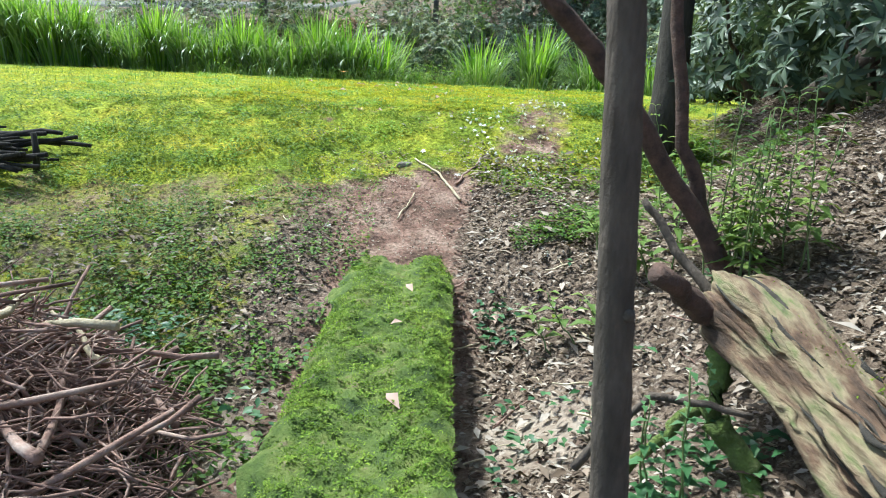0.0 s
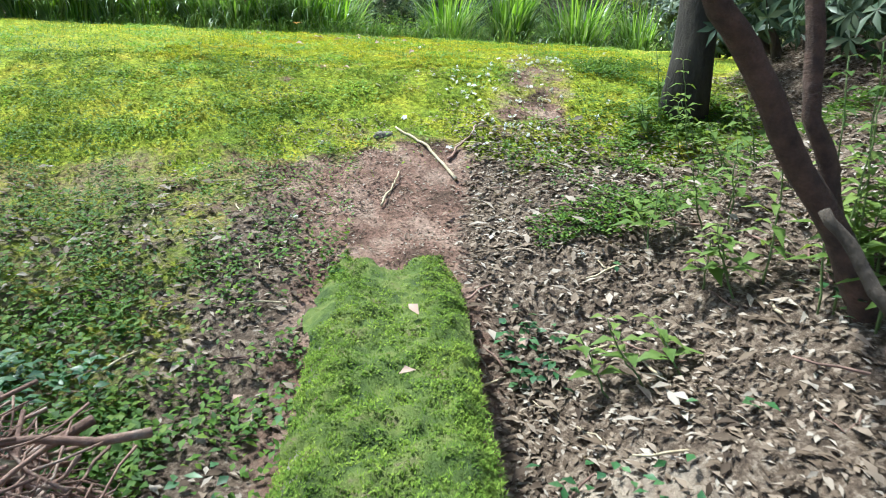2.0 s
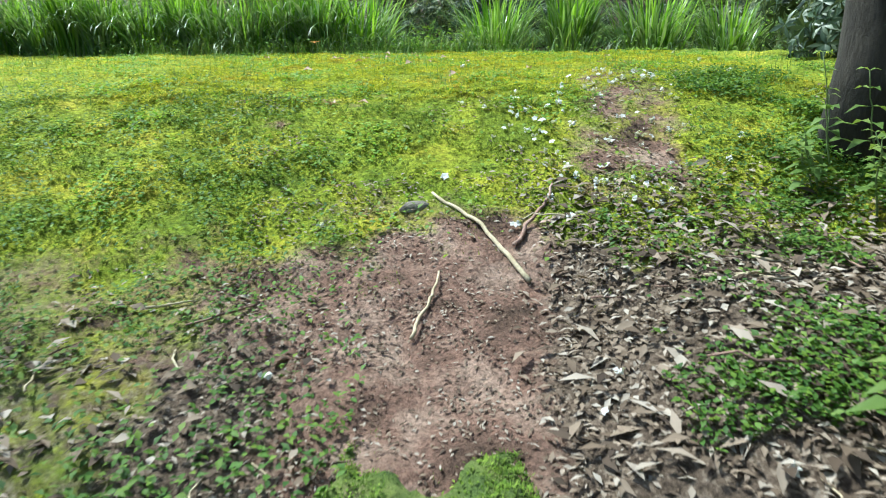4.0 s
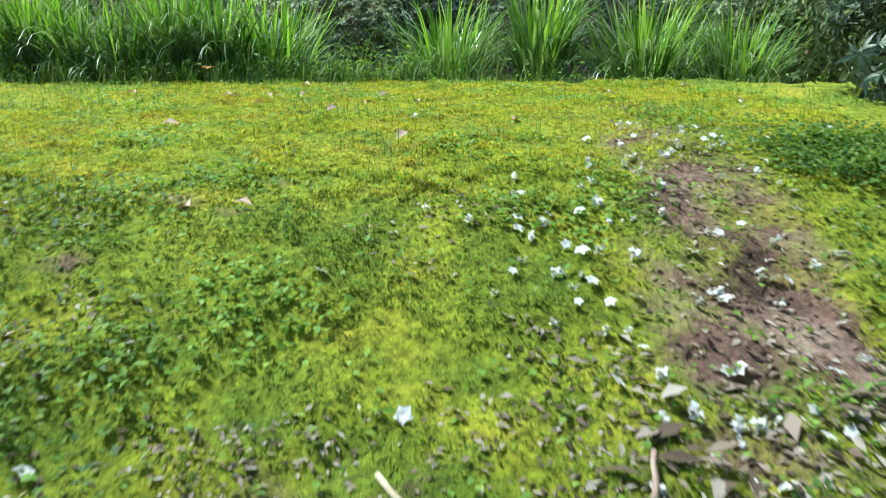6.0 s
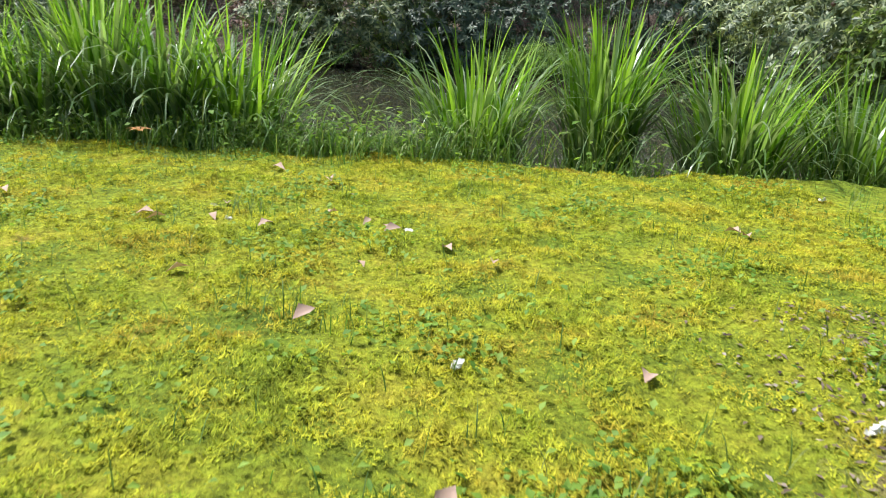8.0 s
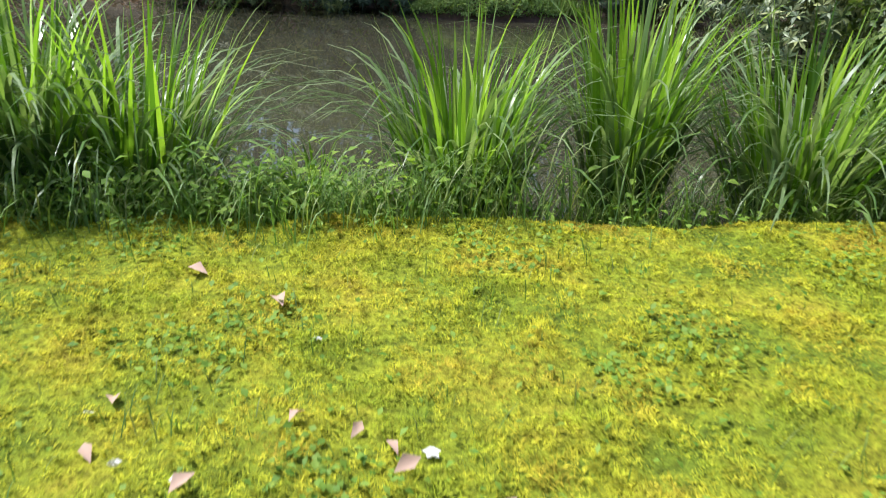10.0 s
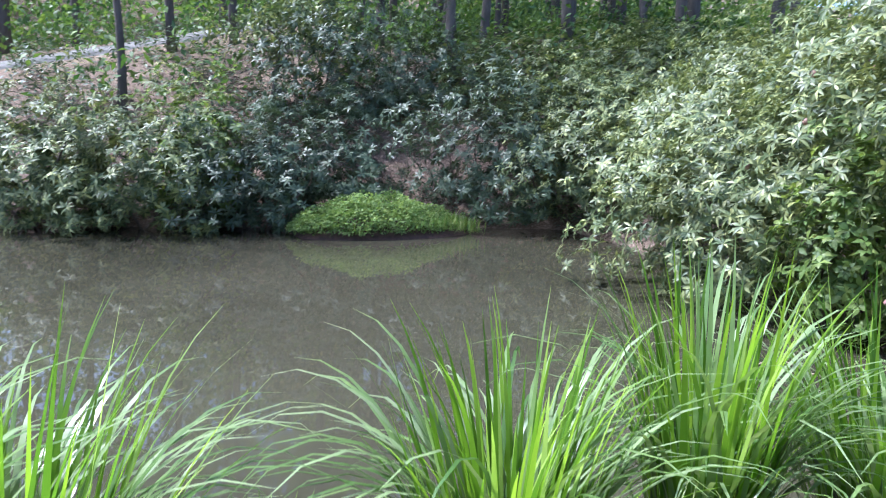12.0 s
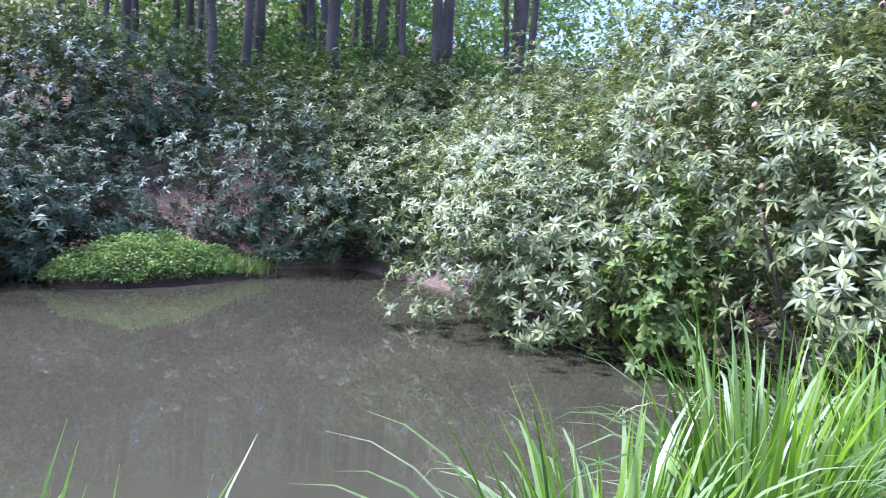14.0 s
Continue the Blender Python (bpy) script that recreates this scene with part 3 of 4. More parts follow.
# shore foliage under the bushes, its shade painted into the leaf colour
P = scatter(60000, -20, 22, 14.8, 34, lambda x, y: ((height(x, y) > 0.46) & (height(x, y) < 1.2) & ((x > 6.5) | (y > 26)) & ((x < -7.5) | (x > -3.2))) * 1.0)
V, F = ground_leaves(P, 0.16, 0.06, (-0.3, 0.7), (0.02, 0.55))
stuff("shore_plants", V, F, M_RHODO_SHADE, "low foliage along the water's edge, coloured as in shade", "undergrowth")
P = scatter(60000, 8, 26, 11, 34, lambda x, y: 0.75 * (height(x, y) > 1.1))
V, F = ground_leaves(P, 0.3, 0.12, (-0.3, 0.8), (0.05, 1.5))
stuff("slope_plants", V, F, M_RHODO, "leafy evergreen undergrowth on the wooded slope", "undergrowth")

# pond edge weeds and grass
P = scatter(9000, -14, 4.6, 13.0, 15.4, lambda x, y: np.exp(-((y - lip_y(x) - 0.35) / 0.3) ** 2) * (1 - 0.5 * (x > 0.1)))
P[:, 2] += 0.02
V, F = blades(P, rng.uniform(0, 6.28, len(P)), rng.uniform(0.1, 0.34, len(P)) * np.where(P[:, 0] > 0.1, 0.7, 1), 0.007, rng.uniform(0.1, 0.7, len(P)), rng.uniform(0.2, 1.9, len(P)), 5)
stuff("bank_grass", V, F, M_GRASS, "arching fine grass along the pond edge", "grass")
P = scatter(10000, -14, 4.6, 13.0, 15.2, lambda x, y: np.exp(-((y - lip_y(x) - 0.3) / 0.25) ** 2) * (1 - 0.45 * (x > 0.1)))
V, F = ground_leaves(P, 0.055, 0.034, (0.0, 0.7), (0.02, 0.13))
stuff("edge_weeds", V, F, M_CLOVER, "leafy weeds along the pond edge", "weeds")


P = scatter(22000, -1.7, 2.2, 13.5, 14.9, lambda x, y: np.exp(-((y - lip_y(x) - 0.55) / 0.3) ** 2) * (0.04 + 0.96 * np.exp(-((x + 0.7) / 0.75) ** 2)))
V, F = ground_leaves(P, 0.07, 0.04, (-0.1, 0.8), (0.03, 0.4))
stuff("edge_weeds", V, F, M_CLOVER, "dense leafy weeds between the reed clumps", "weeds")
P = scatter(5000, -2.2, 3.2, 13.5, 14.9, lambda x, y: np.exp(-((y - lip_y(x) - 0.5) / 0.3) ** 2))
V, F = blades(P, rng.uniform(0, 6.28, len(P)), rng.uniform(0.3, 0.75, len(P)), 0.009, rng.uniform(0.1, 0.6, len(P)), rng.uniform(0.8, 2.2, len(P)), 6)
stuff("bank_grass", V, F, M_GRASS, "long arching grass between the reed clumps", "grass")


P = scatter(5200, -5.0, 0.3, 13.2, 14.6, lambda x, y: np.exp(-((y - lip_y(x) - 0.12) / 0.22) ** 2))
V, F = blades(P, rng.uniform(0, 6.28, len(P)), rng.uniform(0.12, 0.38, len(P)), 0.008, rng.uniform(0.1, 0.7, len(P)), rng.uniform(0.4, 2.0, len(P)), 5)
stuff("bank_grass", V, F, M_GRASS, "fresh tufted grass in front of the reeds", "grass")
P = scatter(5000, -5.0, 0.1, 13.2, 14.6, lambda x, y: np.exp(-((y - lip_y(x) - 0.25) / 0.25) ** 2))
V, F = ground_leaves(P, 0.06, 0.036, (0.0, 0.8), (0.03, 0.22))
stuff("edge_weeds", V, F, M_CLOVER, "leafy weeds at the foot of the reeds", "weeds")


# ---- footbridge ----
def moss_z(x, y):
    """Relief of the moss on the bridge."""
    return 0.035 * noise.noise((x * 5, y * 5, 0)) + 0.03 * noise.noise((x * 14, y * 14, 3)) + 0.008 * noise.noise((x * 40, y * 40, 5)) - 0.02 * math.exp(-(((x + 0.3) / 0.13) ** 2))


def footbridge():
    t = thing("footbridge", -0.34, 2.0, 0, "narrow moss-covered slab footbridge over a shallow ditch", "bridge")
    y0, y1 = -3.4, 5.85
    ys = np.arange(y0, y1, 0.03)
    us = np.linspace(-1, 1, 34)
    V, F = [], []
    for i, y in enumerate(ys):
        le = -0.71 + 0.03 * math.sin(2.2 * y) + 0.03 * math.sin(6.1 * y + 1) + 0.015 * math.sin(17 * y)
        ri = 0.045 + 0.015 * math.sin(2.9 * y + 0.6) + 0.012 * math.sin(11.3 * y)
        for u in us:
            x = le + (ri - le) * (u + 1) / 2
            drop = 0.11 * max(0, abs(u) - 0.72) / 0.28
            z = -0.005 - drop ** 1.2 + moss_z(x, y)
            x += 0.025 * noise.noise((x * 3, y * 7, 9)) * (abs(u) > 0.6)
            V.append((x + 0.34, y - 2.0, z))
    m = len(us)
    for i in range(len(ys) - 1):
        for j in range(m - 1):
            F.append((i * m + j, i * m + j + 1, (i + 1) * m + j + 1, (i + 1) * m + j))
    part("moss_carpet", smooth(np_mesh("moss_carpet", V, F, M_BRIDGE)), t, "thick green moss, worn along the middle")
    # slab under the moss
    bm = bmesh.new()
    bmesh.ops.create_cube(bm, size=1)
    for v in bm.verts:
        v.co = Vector((v.co.x * 0.68, (y0 + y1) / 2 - 2.0 + v.co.y * (y1 - y0), -0.17 + v.co.z * 0.22))
    bmesh.ops.bevel(bm, geom=bm.edges[:], offset=0.02, segments=2, affect="EDGES")
    me = bpy.data.meshes.new("slab")
    bm.to_mesh(me)
    me.materials.append(M_SLAB)
    part("slab", me, t, "weathered concrete slab")
    k = 75000
    x, y = rng.uniform(-0.72, 0.06, k), rng.uniform(1.0, 5.85, k)
    u = np.abs((x + 0.33) / 0.385)
    keep = rng.uniform(0, 1, k) < np.where(u < 0.4, 0.35 - 0.3 * sstep(4.8, 5.4, y), 1.0)
    x, y, u = x[keep], y[keep], u[keep]
    z = -0.005 - (0.11 * np.clip(u - 0.72, 0, 1) / 0.28) ** 1.2
    z = z + np.array([moss_z(a_, b_) for a_, b_ in zip(x, y)])
    P = np.stack([x + 0.34, y - 2, z - 0.004], 1)
    V, F = blades(P, rng.uniform(0, 6.28, len(P)), rng.uniform(0.01, 0.03, len(P)), 0.007, rng.uniform(0.2, 1.2, len(P)), 0.5, 1)
    k = 30000
    P2 = np.stack([rng.uniform(-0.37, 0.38, k), rng.uniform(-0.9, 3.8, k), np.zeros(k)], 1)
    w = sstep(-0.5, 0.6, wob(P2[:, 0], P2[:, 1], 9.0) + wob(P2[:, 1] + 3, P2[:, 0], 23.0)) * (1 - 0.75 * sstep(2.7, 3.3, P2[:, 1]) * (np.abs(P2[:, 0] - 0.02) < 0.16))
    P2 = P2[rng.uniform(0, 1, k) < w]
    P2[:, 2] = -0.006 - (0.11 * np.clip(np.abs(P2[:, 0] / 0.385) - 0.72, 0, 1) / 0.28) ** 1.2
    P2[:, 2] += np.array([moss_z(a_ - 0.34, b_ + 2) for a_, b_ in P2[:, :2]])
    V2, F2 = ground_leaves(P2, 0.018, 0.01, (0.0, 1.0), (0.0, 0.012))
    tagged(part("moss_fronds", np_mesh("moss_fronds", V2, F2, M_BRIDGEMOSS), t), kind="stuff")
    tagged(part("moss_sprigs", np_mesh("moss_sprigs", V, F, M_BRIDGEMOSS), t), kind="stuff")


footbridge()


# ---- trees ----
def trunk_line(x, y, z0, h, lean, n=9, amp=0.04, seed=1):
    return wander((x, y, z0), (x + lean[0], y + lean[1], z0 + h), n, amp, seed)


def near_tree():
    z0 = on_ground(0.475, 1.87, -0.1)
    t = thing("slender_tree", 0.475, 1.87, z0 + 0.1, "slender grey-brown tree trunk standing beside the footbridge", "tree")
    pts = np.array([[0.04, 0, -0.15], [0.03, 0, 0.15], [0.015, 0, 0.6], [-0.02, 0, 1.1], [-0.052, 0, 1.6], [-0.09, 0, 2.2], [-0.05, 0.05, 3.2], [0.0, 0.1, 5.0], [0.1, 0.1, 7.5]])
    tt = np.linspace(0, len(pts) - 1, 60)
    P = np.stack([np.interp(tt, np.arange(len(pts)), pts[:, k]) for k in range(3)], 1)
    rad = np.interp(P[:, 2], [-0.2, 0, 0.3, 1.5, 4, 7.5], [0.085, 0.072, 0.058, 0.05, 0.043, 0.02])
    part("trunk", tube_mesh("trunk", M_BARK, tube(P, rad, 18, 0.05, 3)), t)
    part("knot", tube_mesh("knot", M_BARK, tube([(-0.005, -0.04, 1.27), (-0.005, -0.056, 1.27), (-0.005, -0.062, 1.27)], [0.02, 0.016, 0.007], 8)), t, "dark knot")
    crown(t, [(0, 0, 7.0), (0.8, 0.2, 6.2), (-0.7, -0.5, 6.4)], 1.2, 700)


def crown(t, centres, size, count, mat=None, leaf=0.12):
    """A crown of leafy clumps round the given centres, in the thing's own space."""
    m = mat or M_CANOPY
    P = []
    for c in centres:
        k = count // len(centres)
        tw = unit(rng.normal(0, 1, (max(5, k // 22), 3))) * size * rng.uniform(0.35, 1.0, (max(5, k // 22), 1)) * [1, 1, 0.65]
        P.append(np.asarray(c) + tw[rng.integers(0, len(tw), k)] + rng.normal(0, size * 0.13, (k, 3)))
    P = np.vstack(P)
    D = rng.normal(0, 1, P.shape) + [0, 0, -0.3]
    V, F = leaves(P, D, rng.normal(0, 0.5, P.shape) + [0, 0, 1], leaf * rng.uniform(0.7, 1.3, len(P)), leaf * 0.5, 0.1)
    part("crown", np_mesh("crown", V, F, m), t)


near_tree()


def tree(x, y, r, h, label, lean=(0, 0), crown_h=0.6, size=2.0, count=1200, bark=None, leaf=0.2, seed=0, limbs=4, mat=None, group=""):
    z0 = on_ground(x, y)
    t = thing("tree", x, y, z0, label, "tree", group)
    L = trunk_line(0, 0, -0.3, h, lean, 12, 0.03 * h / 10, seed)
    rad = np.linspace(1, 0.3, 12) * r
    rad[0] *= 1.35
    rad[1] *= 1.08
    part("trunk", tube_mesh("trunk", bark or M_BARK_FAR, tube(L, rad, 12, 0.06, seed)), t)
    cs = []
    r_ = np.random.default_rng(seed + 5)
    for i in range(limbs):
        k = 11 - (i * (1 - crown_h) * 10 / max(1, limbs)) * 0.9
        b = L[int(k)]
        a = r_.uniform(0, 6.28)
        tip = b + np.array([math.cos(a) * size * 0.8, math.sin(a) * size * 0.8, size * 0.5])
        part("limb", tube_mesh("limb", bark or M_BARK_FAR, tube(wander(b, tip, 5, 0.06, seed + i), np.linspace(r * 0.35, r * 0.1, 5), 6)), t)
        cs.append(tip)
    cs.append(L[-1])
    crown(t, cs, size, count, mat, leaf)
    return t


# tree at the edge of the lawn, its shade put into the bark colour
tree(2.2, 7.82, 0.175, 9.0, "broad tree trunk at the edge of the mossy dam, bark darkened as in shade", (0.1, 0.2), 0.6, 2.2, 3600, M_DARK_SHADEBARK, 0.16, 21, 5)
# woods on the slope: bark coloured as in shade, crowns thickened to shade the ground
for i, (x, y, r) in enumerate([(4.2, 9.6, 0.16), (5.6, 7.2, 0.2), (6.8, 10.5, 0.22), (4.8, 4.2, 0.14), (7.8, 5.5, 0.22), (8.5, 8.6, 0.18), (6.2, 1.5, 0.2), (9.5, 12.5, 0.24)]):
    tree(x, y, r, 9 + (i % 3), "woodland tree on the shaded leafy slope, bark darkened as in shade", (rng.uniform(-0.4, 0.4), rng.uniform(-0.4, 0.4)), 0.5, 2.8, 6000, M_DARK_SHADEBARK, 0.2, 30 + i, 5, group="slope trees")
# unseen trees behind the start and beside it, added to shade the ground
for i, (x, y) in enumerate([(-2.5, -3.5), (1.8, -3.0), (-5.5, -1.0), (-7.5, 2.5), (0.2, -6.5), (3.5, -0.5), (-7.2, 6.6)]):
    tree(x, y, 0.16, 9, "unseen woodland tree near the footbridge, added for its shade", (0, 0.6), 0.5, 2.6, 2200, M_BARK, 0.2, 50 + i, 5, group="footbridge trees")


# ---- shrubs ----
def shrub(name, x, y, z, rx, ry, rz, whorls, label, mat, leaf=0.14, width=0.034, per=9, category="shrub", seed=0, stems=5, droop=0.25, group="", fill=0.28, buds=0):
    """A shrub of leaf whorls on a lumpy crown, on crooked stems. z: the middle of the crown."""
    r = np.random.default_rng(seed)
    g = on_ground(x, y)
    t = thing(name, x, y, g, label, category, group)
    d = unit(r.normal(0, 1, (whorls, 3)))
    d[:, 2] = np.where(d[:, 2] < -0.92, -d[:, 2], d[:, 2])
    lump = 1 + 0.26 * np.sin(d[:, 0] * 7 + seed) + 0.24 * np.sin(d[:, 1] * 6.3 + d[:, 2] * 4 + seed) + 0.14 * np.sin(d[:, 2] * 13 + d[:, 0] * 9)
    q = lump * np.where(r.uniform(0, 1, whorls) < fill, r.uniform(0.45, 0.9, whorls), r.uniform(0.86, 1.06, whorls))
    C = d * q[:, None] * [rx, ry, rz] + [0, 0, z - g]
    C[:, 2] = np.maximum(C[:, 2], max(0.06, 0.53 - g) + r.uniform(0, 0.22, whorls))
    ax = unit(d * 0.8 + [0, 0, 0.55] + r.normal(0, 0.25, (whorls, 3)))
    s = unit(np.cross(ax, r.normal(0, 1, (whorls, 3))))
    u = np.cross(ax, s)
    ang = (np.arange(per) / per * 2 * math.pi)[None] + r.uniform(0, 6.28, (whorls, 1)) + r.normal(0, 0.15, (whorls, per))
    el = r.uniform(-0.35, 0.65, (whorls, per))
    rad_ = np.cos(ang)[..., None] * s[:, None] + np.sin(ang)[..., None] * u[:, None]
    D = rad_ * np.cos(el)[..., None] + ax[:, None] * np.sin(el)[..., None]
    U = ax[:, None] * np.cos(el)[..., None] - rad_ * np.sin(el)[..., None]
    L = leaf * r.uniform(0.65, 1.15, (whorls, per))
    V, F = leaves(np.repeat(C, per, 0), D.reshape(-1, 3), U.reshape(-1, 3), L.ravel(), width * r.uniform(0.8, 1.2, whorls * per), droop)
    part("foliage", np_mesh("foliage", V, F, mat), t)
    for i in range(buds):
        b = part("flower_bud", BUD, t, "pink flower bud")
        b.location = C[i] + ax[i] * 0.04
    for i in range(stems):
        tip = C[r.integers(0, whorls)] * [0.9, 0.9, 1]
        base = np.array([r.normal(0, 0.12), r.normal(0, 0.12), -0.25])
        part("stem", tube_mesh("stem", M_BARK, tube(wander(base, tip, 9, 0.06, seed + i), np.linspace(0.045, 0.012, 9), 6)), t)
    return t


BUD = tube_mesh("flower_bud", M_PINK, tube([(0, 0, 0), (0, 0, 0.03), (0, 0, 0.06), (0, 0, 0.085)], [0.01, 0.035, 0.03, 0.006], 8, 0.2))
RH = "rhododendron with long glossy leaves overhanging the pond"
shrub("rhododendron", 7.2, 19.7, 1.7, 1.8, 1.7, 1.35, 1700, RH, M_RHODO, 0.15, 0.04, seed=101, group="rhododendrons")
shrub("rhododendron", 8.6, 17.6, 2.9, 2.2, 2.2, 2.2, 2300, RH, M_RHODO, 0.15, 0.04, seed=102, buds=20, group="rhododendrons")
shrub("rhododendron", 9.6, 21.8, 2.5, 2.4, 2.3, 1.75, 2300, RH, M_RHODO, 0.15, 0.04, seed=103, group="rhododendrons")
shrub("rhododendron", 6.9, 15.3, 2.5, 1.6, 1.5, 2.2, 1800, "rhododendron with pink flower buds close to the reeds", M_RHODO, 0.16, 0.042, seed=104, buds=26, group="rhododendrons")
shrub("rhododendron", 6.2, 13.2, 2.2, 1.3, 1.4, 1.5, 1100, "rhododendron on the slope beside the dam", M_RHODO, 0.15, 0.04, seed=114, group="rhododendrons")
shrub("rhododendron", 8.6, 13.5, 4.6, 2.0, 2.0, 1.9, 1700, RH, M_RHODO, 0.15, 0.04, seed=115, buds=16, group="rhododendrons")
shrub("rhododendron", 11.5, 18.5, 5.2, 2.4, 2.4, 2.0, 1700, RH, M_RHODO, 0.16, 0.042, seed=116, group="rhododendrons")
shrub("leafy_shrub", 6.5, 17.5, 1.5, 0.75, 0.8, 1.2, 420, "bright green broad-leaved shrub in front of the rhododendrons", M_SHRUB, 0.14, 0.065, 6, seed=105)
# slope thicket in the darkened leaves that stand in for shade
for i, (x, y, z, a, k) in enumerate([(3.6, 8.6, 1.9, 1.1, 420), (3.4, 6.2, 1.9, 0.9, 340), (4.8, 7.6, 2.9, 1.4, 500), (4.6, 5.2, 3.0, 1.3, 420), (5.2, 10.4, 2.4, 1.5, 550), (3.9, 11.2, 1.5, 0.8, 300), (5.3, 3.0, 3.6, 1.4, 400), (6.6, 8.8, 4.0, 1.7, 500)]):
    shrub("rhododendron", x, y, z, a, a, a * 0.9, k, "rhododendron on the woodland slope, leaves coloured as in shade", M_RHODO_SHADE, 0.17, 0.045, 8, seed=170 + i, stems=6, group="slope thicket")
shrub("leafy_shrub", 0.7, 27.9, 1.9, 1.0, 0.9, 1.3, 420, "bright green broad-leaved bush on the far shore", M_SHRUB, 0.17, 0.08, 6, seed=106)
# far thicket: the deep recess gets leaves with shade in their colour
FAR = "rhododendron thicket on the far shore, partly coloured as in shade"
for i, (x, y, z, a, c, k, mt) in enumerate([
        (-2.3, 29.4, 1.6, 1.4, 1.2, 600, M_RHODO), (-0.4, 28.9, 1.7, 2.0, 1.4, 800, M_RHODO), (1.7, 28.7, 1.5, 1.5, 1.2, 650, M_RHODO_SHADE), (3.6, 29.6, 1.6, 1.6, 1.3, 600, M_RHODO_SHADE),
        (6.9, 28.2, 2.1, 1.9, 1.7, 800, M_RHODO_SHADE), (8.9, 27.0, 2.0, 1.8, 1.6, 800, M_RHODO), (11.2, 25.6, 2.2, 2.0, 1.5, 850, M_RHODO), (10.2, 29.5, 2.9, 2.0, 1.4, 700, M_RHODO),
        (4.4, 32.6, 3.9, 2.1, 2.3, 800, M_RHODO_SHADE), (7.2, 33.2, 3.9, 1.8, 1.7, 600, M_RHODO_SHADE), (13.5, 31.0, 3.9, 2.4, 1.4, 800, M_RHODO), (13.5, 26.0, 3.7, 2.3, 1.7, 800, M_RHODO),
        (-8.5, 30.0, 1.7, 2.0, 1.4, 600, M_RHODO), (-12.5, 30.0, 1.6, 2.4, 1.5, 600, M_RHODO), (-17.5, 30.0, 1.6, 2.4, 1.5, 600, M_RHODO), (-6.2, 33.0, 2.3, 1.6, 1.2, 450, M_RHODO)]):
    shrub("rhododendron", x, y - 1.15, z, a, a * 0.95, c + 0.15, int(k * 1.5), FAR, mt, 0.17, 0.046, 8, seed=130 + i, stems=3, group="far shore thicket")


# ---- islet ----
def islet():
    t = thing("islet", 4.1, 26.2, 0.5, "small muddy islet mounded with bright green plants by the far shore", "islet")
    V, F = [], []
    for i in range(9):
        for j in range(32):
            a, q = j / 32 * 6.283, i / 8
            V.append((math.cos(a) * 2.15 * q, math.sin(a) * 0.9 * q, 0.34 * (1 - q ** 3) - 0.15 * q ** 4 + 0.03 * math.sin(5 * a + 9 * q)))
    for i in range(8):
        for j in range(32):
            F.append((i * 32 + j, (i + 1) * 32 + j, (i + 1) * 32 + (j + 1) % 32, i * 32 + (j + 1) % 32))
    part("mud", smooth(np_mesh("mud", V, F, M_REDBARK)), t, "wet brown mud")
    k = 15000
    a, q = rng.uniform(0, 6.28, k), np.sqrt(rng.uniform(0, 1, k))
    x, y = np.cos(a) * 1.8 * q - 0.2, np.sin(a) * 0.8 * q
    z = rng.uniform(0.0, 1, k) ** 0.6 * (0.6 * (1 - q ** 2) + 0.14 + 0.12 * wob(x, y, 4.0)) + 0.1
    D = np.stack([np.cos(a) * 0.6, np.sin(a) * 0.6, rng.uniform(-0.3, 0.6, k)], 1) + rng.normal(0, 0.5, (k, 3))
    V, F = leaves(np.stack([x, y, z], 1), D, rng.normal(0, 0.4, (k, 3)) + [0, 0, 1], rng.uniform(0.045, 0.09, k), 0.04)
    tagged(part("plant_cover", np_mesh("plant_cover", V, F, M_ISLET), t, "bright green leafy plants"), kind="stuff")
    k = 1500
    x = rng.uniform(0.3, 1.9, k)
    P = np.stack([x, rng.normal(-0.1, 0.3, k), 0.25 - 0.1 * x], 1)
    V, F = blades(P, rng.uniform(0, 6.28, k), rng.uniform(0.2, 0.45, k), 0.012, rng.uniform(0.1, 0.6, k), rng.uniform(0, 1, k), 3)
    tagged(part("grass", np_mesh("grass", V, F, M_GRASS), t, "yellow-green grass"), kind="stuff")


islet()

# ---- far trees ----
FT = [(13.5, 34.5, 0.24), (15.0, 37.0, 0.16), (16.8, 36.0, 0.18), (18.0, 34.0, 0.22), (18.9, 34.5, 0.26), (11.8, 36.5, 0.12), (10.6, 38.0, 0.13), (21.5, 33.0, 0.24), (23.5, 34.0, 0.2),
      (0.8, 36.5, 0.13), (-7.9, 32.5, 0.18), (-14, 36, 0.2), (-4.5, 44, 0.22), (-11, 46, 0.24), (3.6, 46, 0.2), (7.5, 43, 0.18), (-19, 40, 0.2), (-24, 34, 0.22), (12.5, 43, 0.2),
      (17.2, 42, 0.22), (22, 41, 0.22), (27, 38, 0.24), (-2.2, 49, 0.2), (5.6, 52, 0.25), (15, 50, 0.22), (20.5, 47, 0.2), (-16, 50, 0.24), (-28, 45, 0.24), (26, 47, 0.25), (31, 42, 0.22), (9.8, 48, 0.2), (18.8, 39.5, 0.15), (14.1, 40.2, 0.12), (-0.72, 32.2, 0.1), (2.6, 36.2, 0.13), (5.2, 35.0, 0.16), (7.4, 36.6, 0.15), (10.4, 34.6, 0.16), (11.3, 40.5, 0.15), (13.0, 38.2, 0.13), (15.8, 39.0, 0.2), (17.6, 37.6, 0.13), (20.0, 36.4, 0.17), (9.4, 41.0, 0.17), (16.6, 44.5, 0.18), (20.8, 43.0, 0.2), (8.8, 33.4, 0.17), (12.6, 33.2, 0.2), (16.0, 33.4, 0.14)]
